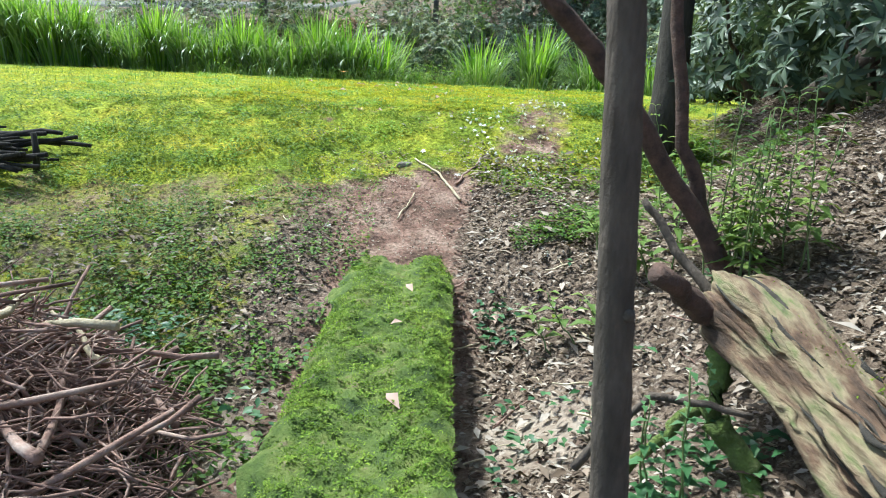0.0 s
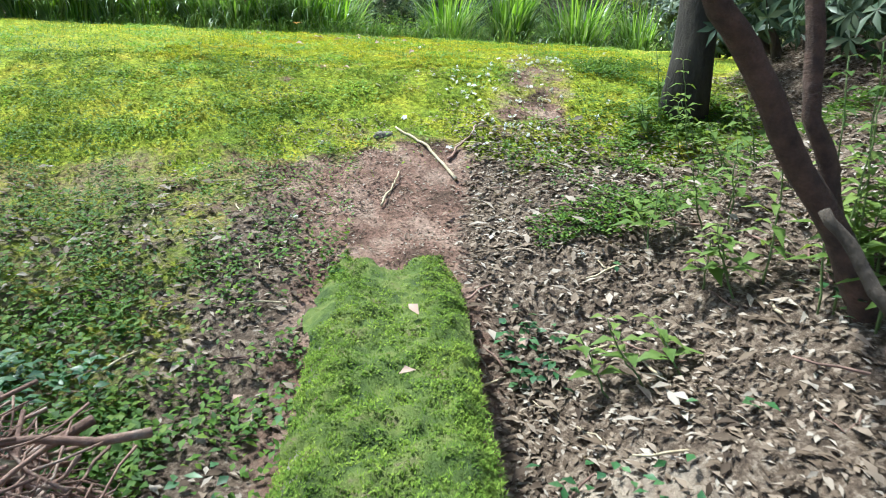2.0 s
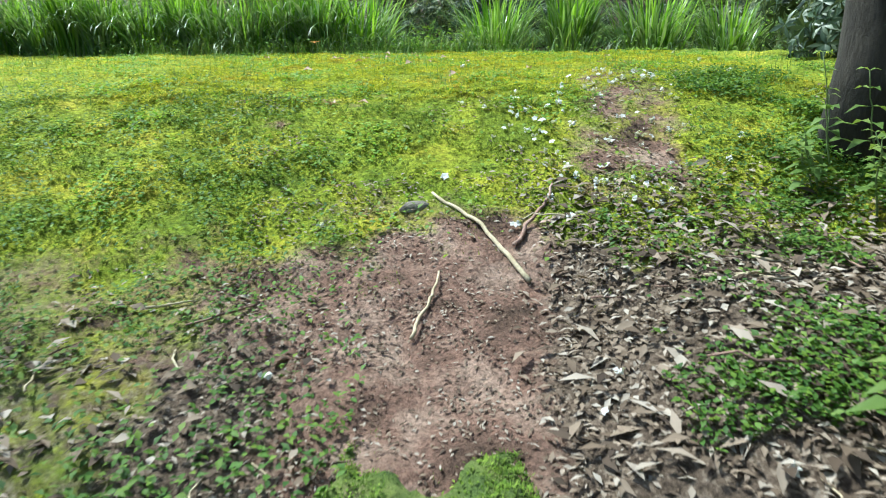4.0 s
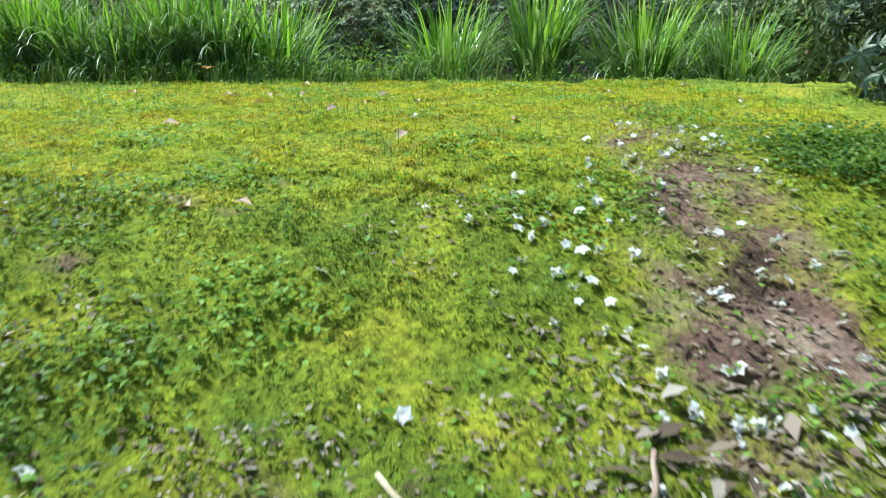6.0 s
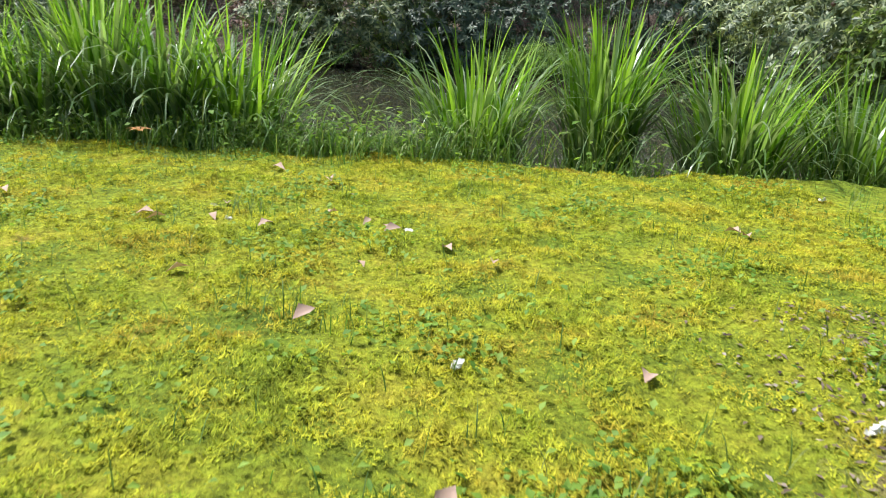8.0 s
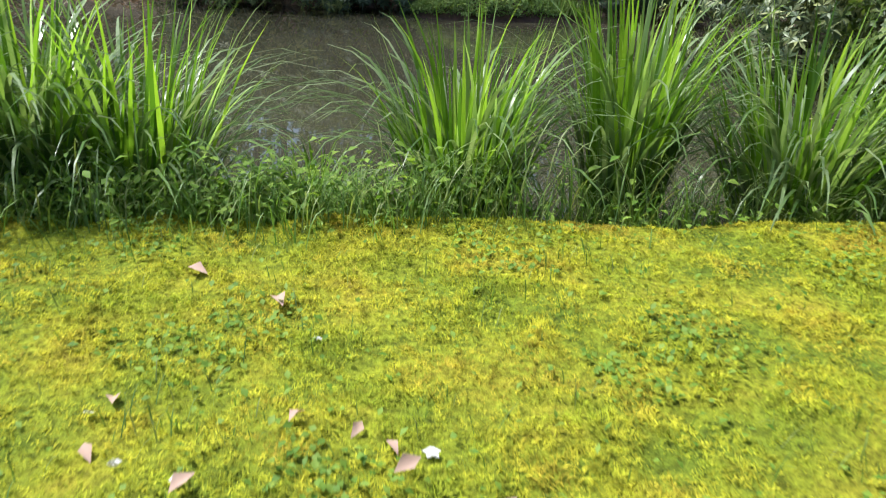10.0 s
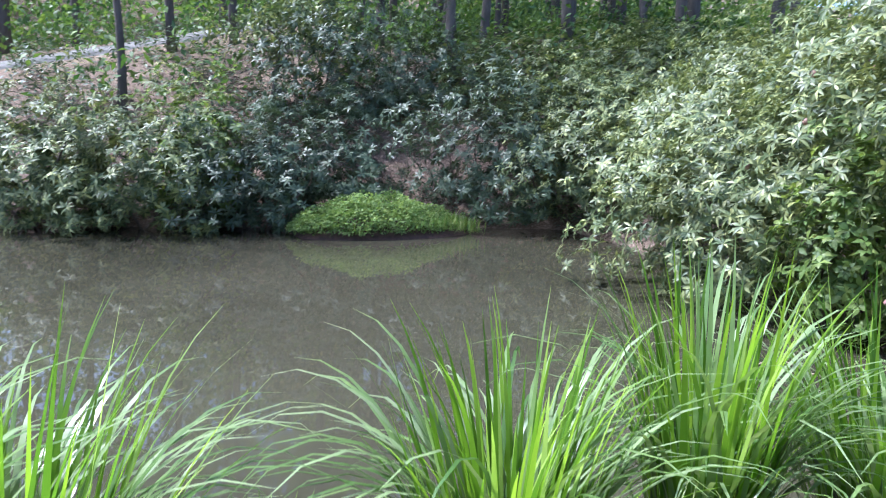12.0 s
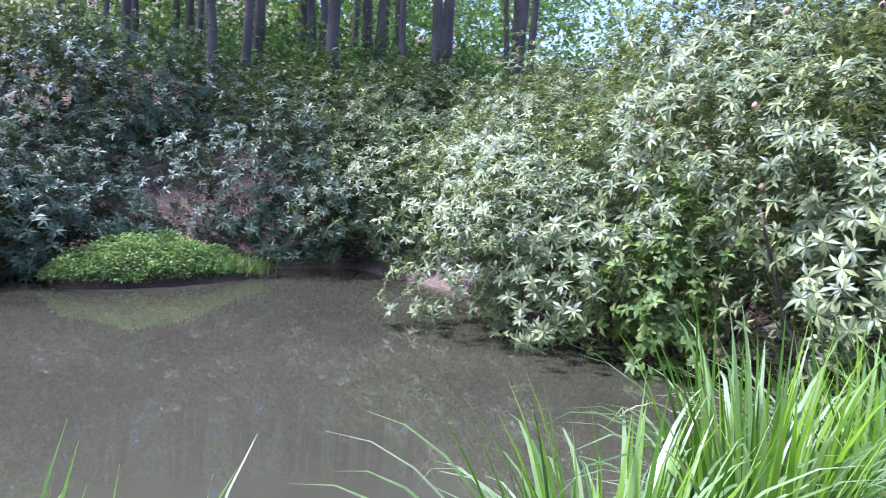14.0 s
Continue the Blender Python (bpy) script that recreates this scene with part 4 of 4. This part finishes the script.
for i, (x, y, r) in enumerate(FT):
    tree(x, y, r, 13 + (i * 7 % 5), "tall straight woodland tree behind the pond", (rng.uniform(-0.5, 0.5), rng.uniform(-0.5, 0.5)), 0.72, 2.6, 520 if 2 < x < 9 and y < 47 else 360, M_BARK_FAR, 0.4, 300 + i, 4, group="woodland trees")
# a small pale-leaved tree above the far thicket
tree(2.8, 31.9, 0.08, 2.6, "small tree with pale grey-green leaves above the far shore", (0.3, -0.2), 0.4, 1.15, 1800, M_BARK_FAR, 0.17, 390, 5, M_RHODO)
# leaves darkened to look shaded, like the recess below
tree(6.5, 36.0, 0.12, 5.0, "small tree above the far shore, leaves coloured as in shade", (0.3, -0.2), 0.4, 2.0, 1800, M_BARK_FAR, 0.2, 391, 5, M_RHODO_SHADE)

# far leaves that close the woods
k = 100000
x, y = rng.uniform(-75, 80, k), rng.uniform(52, 100, k)
g = height(x, y)
P = np.stack([x, y, g + rng.uniform(0.3, 1, k) ** 0.8 * 17], 1)
c = rng.integers(0, 3400, k)
cx = np.stack([rng.uniform(-75, 80, 3400), rng.uniform(52, 95, 3400), np.zeros(3400)], 1)
cx[:, 2] = height(cx[:, 0], cx[:, 1]) + rng.uniform(0.5, 26, 3400)
P = cx[c] + rng.normal(0, 1, (k, 3)) * [1.2, 1.2, 0.7]
V, F = leaves(P, rng.normal(0, 1, P.shape), rng.normal(0, 0.6, P.shape) + [0, 0, 1], rng.uniform(0.5, 0.9, k), 0.4)
stuff("far_woods", V, F, M_FARLEAF, "sunlit green woodland foliage in the distance", "woods")
k = 26000
cx = np.stack([rng.uniform(-30, 34, 700), rng.uniform(31, 52, 700), np.zeros(700)], 1)
cx[:, 2] = height(cx[:, 0], cx[:, 1]) + rng.uniform(0.2, 1.6, 700)
keep = (np.abs(cx[:, 1] - 37.5 - 0.28 * np.clip(cx[:, 0] + 2, -20, 20)) > 3.0) | (cx[:, 0] > 9)
cx = cx[keep]
P = cx[rng.integers(0, len(cx), k)] + rng.normal(0, 1, (k, 3)) * [0.7, 0.7, 0.4]
P[:, 2] = np.maximum(P[:, 2], height(P[:, 0], P[:, 1]) + 0.05)
V, F = leaves(P, rng.normal(0, 1, P.shape), rng.normal(0, 0.6, P.shape) + [0, 0, 1], rng.uniform(0.18, 0.35, k), 0.13)
stuff("undergrowth", V, F, M_CANOPY, "leafy undergrowth between the far trees", "undergrowth")
# undergrowth that darkens the far bank, shade painted into its leaves
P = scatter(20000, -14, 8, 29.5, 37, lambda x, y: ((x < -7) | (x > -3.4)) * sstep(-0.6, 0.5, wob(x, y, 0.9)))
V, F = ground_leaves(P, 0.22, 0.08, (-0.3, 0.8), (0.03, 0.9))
stuff("undergrowth", V, F, M_RHODO_SHADE, "evergreen undergrowth on the far bank, coloured as in shade", "undergrowth")


cx = np.stack([rng.uniform(5, 38, 1100), rng.uniform(37, 54, 1100), np.zeros(1100)], 1)
cx[:, 2] = height(cx[:, 0], cx[:, 1]) + rng.uniform(0.5, 19, 1100)
k = 58000
P = cx[rng.integers(0, 1100, k)] + rng.normal(0, 1, (k, 3)) * [0.9, 0.9, 0.3]
V, F = leaves(P, rng.normal(0, 1, P.shape), rng.normal(0, 0.6, P.shape) + [0, 0, 1], rng.uniform(0.16, 0.32, k), 0.13)
stuff("woodland_leaves", V, F, M_FARLEAF, "sunlit green leaves between the tall trunks", "woods")
P = scatter(12000, 8, 27, 30.5, 46, lambda x, y: 0.35 + 0.65 * sstep(-0.5, 0.5, wob(x, y, 0.8)))
V, F = ground_leaves(P, 0.22, 0.11, (-0.3, 0.8), (0.03, 1.1))
stuff("undergrowth", V, F, M_CANOPY, "green undergrowth at the foot of the tall trees", "undergrowth")


# ---- fallen log and dead wood beside the bridge ----
def fallen_log():
    a, b = np.array([1.19, 3.0, 0.55]), np.array([1.52, 1.3, 0.2])
    o = np.array([1.25, 2.3, on_ground(1.25, 2.3)])
    t = thing("fallen_log", *o, "rotten fallen log with split pale wood and patches of moss", "log")
    ax = unit(b - a)
    s = unit(np.cross(ax, [0, 0, 1]))
    u = np.cross(s, ax)

    def skin(f, an):
        """The log's uneven outline at the share f of its length and the angle an."""
        r = 0.168 * (1 + 0.1 * np.sin(2 * an + 0.8) + 0.1 * np.sin(9 * f + an))
        split = vnoise(an * 2.2, f * 3.0, 1.0) * 0.2 + vnoise(an * 6.0 + 9, f * 5.0, 1.0) * 0.12 + vnoise(an * 16.0, f * 9.0, 1.0) * 0.05
        return r * (1 + split) * (0.78 + 0.22 * sstep(0.0, 0.08, f))

    nf, na = 90, 110
    f, an = np.meshgrid(np.linspace(0, 1, nf), np.linspace(0, 2 * math.pi, na, endpoint=False), indexing="ij")
    seam = np.minimum(an, 2 * math.pi - an)
    rr = skin(f, seam)
    ragged = 0.05 * vnoise(an * 5, 0 * an, 1.0) * (1 - f)
    C = (a - o) + (b - a) * (f + ragged)[..., None] + [0, 0, 0.02] * np.sin(7 * f)[..., None]
    V = C + rr[..., None] * (np.cos(an)[..., None] * u + np.sin(an)[..., None] * s)
    V = np.vstack([V.reshape(-1, 3), [a - o + ax * 0.06], [b - o]])
    F = [(i * na + j, i * na + (j + 1) % na, (i + 1) * na + (j + 1) % na, (i + 1) * na + j) for i in range(nf - 1) for j in range(na)]
    me = bpy.data.meshes.new("core")
    me.from_pydata([tuple(v) for v in V], [], F + [(nf * na, (j + 1) % na, j) for j in range(na)] + [(nf * na + 1, (nf - 1) * na + j, (nf - 1) * na + (j + 1) % na) for j in range(na)])
    me.update()
    me.materials.append(M_ROTWOOD)
    part("core", smooth(me), t, "pale split rotten wood")

    def at(f_, an_, lift=0.0):
        return a + (b - a) * f_ - o + (float(skin(f_, abs(an_))) + lift) * (math.cos(an_) * u + math.sin(an_) * s)

    for i in range(70):
        an_, s0, ln = rng.uniform(-1.7, 1.7), rng.uniform(0.0, 0.8), rng.uniform(0.08, 0.3)
        pts = [at(s0 + ln * k / 7, an_ + 0.05 * math.sin(k + i), 0.006) for k in range(8)]
        part("splinter", tube_mesh("splinter", (M_ROTWOOD, M_ROTWOOD, M_DARK_SHADEBARK)[i % 3], tube(pts, np.array([0.003, 0.01, 0.014, 0.016, 0.016, 0.013, 0.008, 0.002]) * rng.uniform(0.4, 1.1), 5, 0.45, i)), t)
    # tufts of moss on the flank
    for i, (s0, an_) in enumerate([(0.12, -0.7), (0.3, -0.3), (0.36, -1.3), (0.5, -0.9), (0.62, -1.6), (0.7, -1.2), (0.2, -1.5), (0.82, -0.6)]):
        k = 420
        ff, aa = s0 + rng.normal(0, 0.045, k), an_ + rng.normal(0, 0.3, k)
        P = np.array([at(p_, q_, -0.004) for p_, q_ in zip(np.clip(ff, 0, 1), aa)])
        D = np.cos(aa)[:, None] * u + np.sin(aa)[:, None] * s + rng.normal(0, 0.6, (k, 3))
        V, F = leaves(P, D, rng.normal(0, 1, (k, 3)), rng.uniform(0.012, 0.03, k), 0.009)
        tagged(part("moss_tuft", np_mesh("moss_tuft", V, F, M_BANKMOSS), t, "green moss"), kind="stuff")
    for i, (q0, q1, r0) in enumerate([((1.12, 2.8, 0.4), (1.08, 2.66, 0.16), 0.05), ((1.08, 2.66, 0.18), (1.2, 2.4, -0.06), 0.055), ((1.06, 2.72, 0.24), (0.74, 2.75, -0.12), 0.03)]):
        part("root", tube_mesh("root", M_MOSSY, tube(wander(np.array(q0) - o, np.array(q1) - o, 10, 0.012, 80 + i), np.linspace(r0, r0 * 0.6, 10), 10, 0.3, i)), t, "moss-covered root")
    part("stub", tube_mesh("stub", M_REDBARK, tube(wander(np.array((1.14, 2.92, 0.5)) - o, np.array((0.79, 2.7, 0.76)) - o, 8, 0.008, 4), np.linspace(0.055, 0.04, 8), 12, 0.12)), t, "broken brown branch stub")


fallen_log()


def dead_limb(name, pts, r0, r1, mat, label, category="branch", seed=0, amp=0.015):
    pts = np.asarray(pts, float)
    o = pts[0].copy()
    t = thing(name, *o, label, category)
    P = np.vstack([wander(pts[i], pts[i + 1], 8, amp, seed + i)[(1 if i else 0):] for i in range(len(pts) - 1)]) - o
    part("wood", tube_mesh("wood", mat, tube(P, np.linspace(r0, r1, len(P)), 10, 0.08, seed)), t)
    return t


dead_limb("leaning_branch", [(1.68, 4.0, 0.2), (1.02, 3.95, 1.18), (0.54, 3.8, 1.72), (0.0, 3.65, 2.3)], 0.06, 0.04, M_REDBARK, "dark reddish dead trunk leaning over the slope", seed=5)
dead_limb("leaning_branch", [(1.55, 3.98, 0.4), (1.25, 4.05, 1.1), (1.08, 4.15, 2.2)], 0.045, 0.03, M_REDBARK, "second reddish dead stem beside the leaning trunk", seed=15)
dead_limb("dead_branch", [(1.2, 2.9, 0.5), (0.98, 3.1, 0.75), (0.85, 3.2, 0.95)], 0.026, 0.016, M_BARK, "short grey dead branch propped on the log", seed=25, amp=0.004)
dead_limb("dead_branch", [(0.55, 2.7, -0.08), (0.8, 2.6, 0.3), (1.15, 2.5, 0.28)], 0.018, 0.012, M_BARK, "dark dead branch against the log", seed=35, amp=0.006)
dead_limb("fallen_branch", [(2.9, 6.2, 1.3), (3.6, 6.0, 2.0), (4.6, 5.8, 3.2)], 0.09, 0.06, M_BARK, "dark dead trunk lying on the wooded slope", seed=45)
dead_limb("bare_branch", [(2.1, 4.5, 2.2), (2.6, 4.5, 1.85), (3.2, 4.4, 2.15), (3.9, 4.3, 2.5)], 0.012, 0.02, M_STICK, "bare pale branch across the dark slope", seed=55)

# sticks on the bare patch
z = on_ground
dead_limb("stick", [(-0.33, 7.37, z(-0.33, 7.37, 0.025)), (-0.08, 7.02, z(-0.08, 7.02, 0.04)), (0.12, 6.62, z(0.12, 6.62, 0.025))], 0.008, 0.013, M_STICK, "pale peeled stick lying across the bare path", "stick", 65, 0.004)
dead_limb("stick", [(-0.3, 6.68, z(-0.3, 6.68, 0.02)), (-0.34, 6.48, z(-0.34, 6.48, 0.025)), (-0.42, 6.26, z(-0.42, 6.26, 0.02))], 0.005, 0.009, M_STICK, "short pale stick on reddish soil", "stick", 75, 0.008)
dead_limb("stick", [(0.32, 7.33, z(0.32, 7.33, 0.03)), (0.21, 7.1, z(0.21, 7.1, 0.03)), (0.07, 6.87, z(0.07, 6.87, 0.025))], 0.007, 0.011, M_TWIG, "thin grey forked twig on the path", "stick", 85, 0.008)


def flat_stone(x, y):
    t = tube(np.array([(0, 0, -0.04), (0, 0, -0.01), (0, 0, 0.02), (0, 0, 0.035)]), [0.11, 0.12, 0.1, 0.07], 14, 0.14, 3)
    ob = new("stone", tube_mesh("stone", M_SLAB, t))
    ob.matrix_world = pose(x, y, on_ground(x, y, -0.012), 4, 0, 15) @ Matrix.Diagonal((0.75, 0.4, 0.8, 1.0))
    tagged(ob, "small flat grey-brown stone bedded in the mossy soil", "stone")


flat_stone(-0.42, 7.26)


# ---- brush pile ----
def brush_pile():
    cx_, cy_ = -2.2, 2.85
    g0 = on_ground(cx_, cy_)
    t = thing("brush_pile", cx_, cy_, g0, "heap of dead reddish-brown twigs and branches beside the ditch", "brush pile")
    r = np.random.default_rng(91)

    def stick_tube(i, big):
        a = r.uniform(0, 6.28)
        q = r.uniform(0, 1) ** 0.6
        px, py = math.cos(a) * q * 1.0, math.sin(a) * q * 1.35
        top = 0.95 * (1 - q ** 1.6) + 0.08
        zz = r.uniform(0.15, 1.0) * top
        d = r.normal(0, 1, 3) * [1, 1, 0.25]
        d /= np.linalg.norm(d)
        ln = r.uniform(0.5, 1.1) if big else r.uniform(0.25, 0.7)
        c = np.array([px, py, zz])
        rr = r.uniform(0.012, 0.026) if big else r.uniform(0.003, 0.01)
        p0, p1 = c - d * ln / 2, c + d * ln / 2
        p0[2], p1[2] = max(p0[2], 0.02), max(p1[2], 0.02)
        return tube(wander(p0, p1, 6, 0.02 if big else 0.025, i), np.linspace(rr, rr * 0.5, 6), 6 if big else 5)
    for i in range(120):
        part("branch", tube_mesh("branch", M_TWIG if i % 5 else M_STICK, stick_tube(i, True)), t)
    tagged(part("twigs", tube_mesh("twigs", M_TWIG, *[stick_tube(100 + i, False) for i in range(2300)]), t), kind="stuff")


brush_pile()


def wood_pile():
    x, y = -4.2, 6.75
    t = thing("wood_pile", x, y, on_ground(x, y), "small stack of dark rotting branches on the bank", "wood pile")
    r = np.random.default_rng(5)
    for i in range(26):
        zz = 0.05 + 0.05 * (i // 5) + 0.03
        yy = -0.25 + 0.12 * (i % 5) + r.normal(0, 0.02)
        part("branch", tube_mesh("branch", M_DARK_SHADEBARK, tube(wander((-0.5 + r.normal(0, 0.1), yy, zz), (0.45 + r.normal(0, 0.15), yy + r.normal(0, 0.18), zz + r.normal(0, 0.07)), 6, 0.02, i), np.linspace(0.034, 0.018, 6) * r.uniform(0.6, 1.2), 7, 0.15, i)), t)
    part("stake", tube_mesh("stake", M_DARK_SHADEBARK, tube([(0.42, 0, -0.1), (0.44, 0, 0.2), (0.43, 0, 0.36)], [0.035, 0.03, 0.025], 7)), t)


wood_pile()


# ---- leafy plants ----
def stalk_plant(name, x, y, h, pairs, leaf, width, mat, label, category, lean=(0, 0), seed=0, group="", start=0.25, z0=None):
    r = np.random.default_rng(seed)
    g = on_ground(x, y) if z0 is None else z0
    t = thing(name, x, y, g, label, category, group)
    L = wander((0, 0, -0.03), (lean[0], lean[1], h), 10, 0.008, seed)
    part("stem", tube_mesh("stem", M_STEM, tube(L, np.linspace(0.006, 0.003, 10), 5)), t)
    P, D = [], []
    for i in range(pairs):
        f = start + (1 - start) * i / max(1, pairs - 1)
        p_ = L[0] * (1 - f) + L[-1] * f
        for sgn in (0, math.pi):
            a = i * 1.57 + sgn + r.normal(0, 0.25)
            P.append(p_)
            D.append((math.cos(a), math.sin(a), r.uniform(-0.1, 0.5)))
    D = np.array(D)
    sz = leaf * (1.1 - 0.55 * np.repeat(np.linspace(0, 1, pairs), 2)) * r.uniform(0.8, 1.1, len(D))
    V, F = leaves(P, D, np.tile([0, 0, 1.0], (len(D), 1)), sz, sz * width, 0.3)
    part("leaves", np_mesh("leaves", V, F, mat), t)
    return t


for i in range(15):
    x, y = 1.75 + rng.normal(0, 0.2), 4.1 + rng.normal(0, 0.22)
    stalk_plant("nettle", x, y, rng.uniform(0.65, 1.2), 13, 0.17, 0.36, M_SHRUB, "tall pale green nettle-like plant on the slope", "plant", (rng.normal(0, 0.08), rng.normal(0, 0.08)), 400 + i, "nettle clump", 0.22)
for i, (x, y, h) in enumerate([(1.25, 4.6, 0.5), (1.5, 5.1, 0.55), (1.15, 5.3, 0.45), (1.75, 5.6, 0.6), (1.9, 6.3, 0.6), (0.85, 4.2, 0.35), (1.6, 4.4, 0.5), (2.0, 7.0, 0.6), (1.75, 7.3, 0.5), (2.0, 7.5, 0.8)]):
    for j in range(3):
        stalk_plant("seedling", x + rng.normal(0, 0.08), y + rng.normal(0, 0.08), h * rng.uniform(0.5, 0.9), 5, 0.15, 0.5, M_SHRUB, "broad-leaved bright green tree seedling among dead leaves", "seedling", (rng.normal(-0.1, 0.08), rng.normal(0, 0.08)), 440 + 3 * i + j, "slope seedlings", 0.4)
for i in range(6):
    x, y = 0.95 + rng.normal(0, 0.08), 2.55 + rng.normal(0, 0.1)
    stalk_plant("evergreen_sprig", x, y, rng.uniform(0.35, 0.65), 6, 0.1, 0.5, M_DARKWEED, "dark green oval-leaved sprig beside the log", "plant", (-0.06, -0.05), 480 + i, "log sprigs", 0.3)
for i in range(7):
    x, y = -1.05 + rng.normal(0, 0.1), 14.05 + rng.normal(0, 0.08)
    stalk_plant("sapling", x, y, rng.uniform(0.25, 0.55), 5, 0.09, 0.6, M_SHRUB, "yellow-green leafy sapling at the pond edge", "sapling", (rng.normal(0, 0.05), 0), 500 + i, "edge saplings", 0.4)
# orange lily
lily = stalk_plant("orange_lily", -1.89, 13.45, 0.14, 3, 0.08, 0.3, M_WEED, "small wilted orange lily on the pond edge", "flower", (0.0, 0), 520)
a = np.arange(6) / 6 * 6.283
V, F = leaves(np.tile([0, 0, 0.14], (6, 1)), np.stack([np.cos(a), np.sin(a), 0.5 + 0 * a], 1), np.tile([0, 0, 1.0], (6, 1)), 0.09, 0.035, 0.3)
part("petals", np_mesh("petals", V, F, M_ORANGE), lily, "orange petals")

# ---- fallen flowers and leaves ----
a = np.arange(5) / 5 * 6.283
V, F = leaves(np.zeros((5, 3)), np.stack([np.cos(a), np.sin(a), 0.5 + 0 * a], 1), np.tile([0, 0, 1.0], (5, 1)), 0.027, 0.033, 0.35)
FLOWER = np_mesh("fallen_flower", V, F, M_PETAL)
a = np.arange(9) * 2.4
V, F = leaves(rng.normal(0, 0.006, (9, 3)), np.stack([np.cos(a), np.sin(a), rng.uniform(-0.2, 1.2, 9)], 1), rng.normal(0, 0.5, (9, 3)) + [0, 0, 1], rng.uniform(0.016, 0.03, 9), 0.026, 0.4)
FLOWER_B = np_mesh("fallen_flower", V, F, M_PETAL)
for i in range(170):
    if i < 95:
        yy = rng.uniform(7.0, 10.0)
        xx = path_x(yy) + rng.normal(0, 0.28)
    elif i < 128:
        xx, yy = 0.26 + rng.normal(0, 0.2), 8.2 + rng.normal(0, 0.28)
    elif i < 146:
        xx, yy = 0.55 + rng.normal(0, 0.25), 7.35 + rng.normal(0, 0.22)
    else:
        xx, yy = rng.uniform(-1.2, 2.6), rng.uniform(5.2, 12.8)
    f = new("fallen_flower", (FLOWER, FLOWER_B)[i % 2])
    f.matrix_world = pose(xx, yy, on_ground(xx, yy, 0.018), rng.uniform(-35, 35), rng.uniform(-35, 35), rng.uniform(0, 360)) @ Matrix.Scale(rng.uniform(0.6, 1.1), 4)
    tagged(f, "fallen white flower lying on moss and soil", "flower", "fallen flowers")
V, F = leaves([(0, 0, 0)], [(1, 0, 0.12)], [(0, 0, 1)], 0.115, 0.062, 0.2, 0.35)
DEADLEAF = np_mesh("dead_leaf", V, F, M_PINKLEAF)
for i, (xx, yy) in enumerate([(-1.32, 11.85), (-1.39, 11.89), (-1.12, 11.92), (-1.08, 12.1), (-0.86, 11.66), (-0.55, 11.92), (-0.27, 11.82), (-0.33, 11.92), (-0.27, 11.66), (-0.36, 11.18), (0.04, 11.47), (-0.96, 13.07), (-0.59, 12.77), (-1.04, 11.08), (1.62, 11.75),
                               (-1.01, 8.66), (-0.78, 8.68), (0.21, 7.01), (0.36, 4.77), (-1.08, 4.44), (1.6, 11.8), (-2.3, 12.3), (0.2, 11.3), (-0.6, 10.6), (0.5, 10.2), (-0.2, 9.6), (-1.5, 10.2), (-0.3, 4.0), (-0.2, 4.62), (-0.25, 3.1)]):
    f = new("dead_leaf", DEADLEAF)
    zz = 0.02 if (yy < 5.6 and -0.7 < xx < 0.05) else on_ground(xx, yy, 0.025)
    f.matrix_world = pose(xx, yy, zz, rng.uniform(-25, 25), rng.uniform(-25, 15), rng.uniform(0, 360)) @ Matrix.Scale(rng.uniform(0.55, 1.0), 4)
    tagged(f, "dry pinkish-brown fallen leaf", "leaf", "fallen leaves")

# twig standing out of the water
dead_limb("water_twig", [(5.2, 16.2, 0.45), (4.6, 16.5, 0.72), (4.1, 16.6, 0.66)], 0.012, 0.005, M_STICK, "bare pale twig reaching out of the pond water", "twig", 95, 0.02)

# small twigs on the soil
TWIGS = [tube_mesh("twig", (M_TWIG, M_STICK)[i % 2], tube(wander((-0.12, 0, 0), (0.14, 0, 0.01), 6, 0.012, 700 + i), np.linspace(0.006, 0.003, 6), 5)) for i in range(4)]
for i in range(70):
    xx, yy = (rng.uniform(0.15, 1.7), rng.uniform(2.6, 7.2)) if i < 50 else (rng.uniform(-2.2, -0.8), rng.uniform(3.4, 6.5))
    f = new("twig", TWIGS[i % 4])
    f.matrix_world = pose(xx, yy, on_ground(xx, yy, 0.012), rng.uniform(-6, 6), rng.uniform(-6, 6), rng.uniform(0, 360)) @ Matrix.Scale(rng.uniform(0.5, 1.7), 4)
    tagged(f, "small dry twig on soil and dead leaves", "twig", "ground twigs")
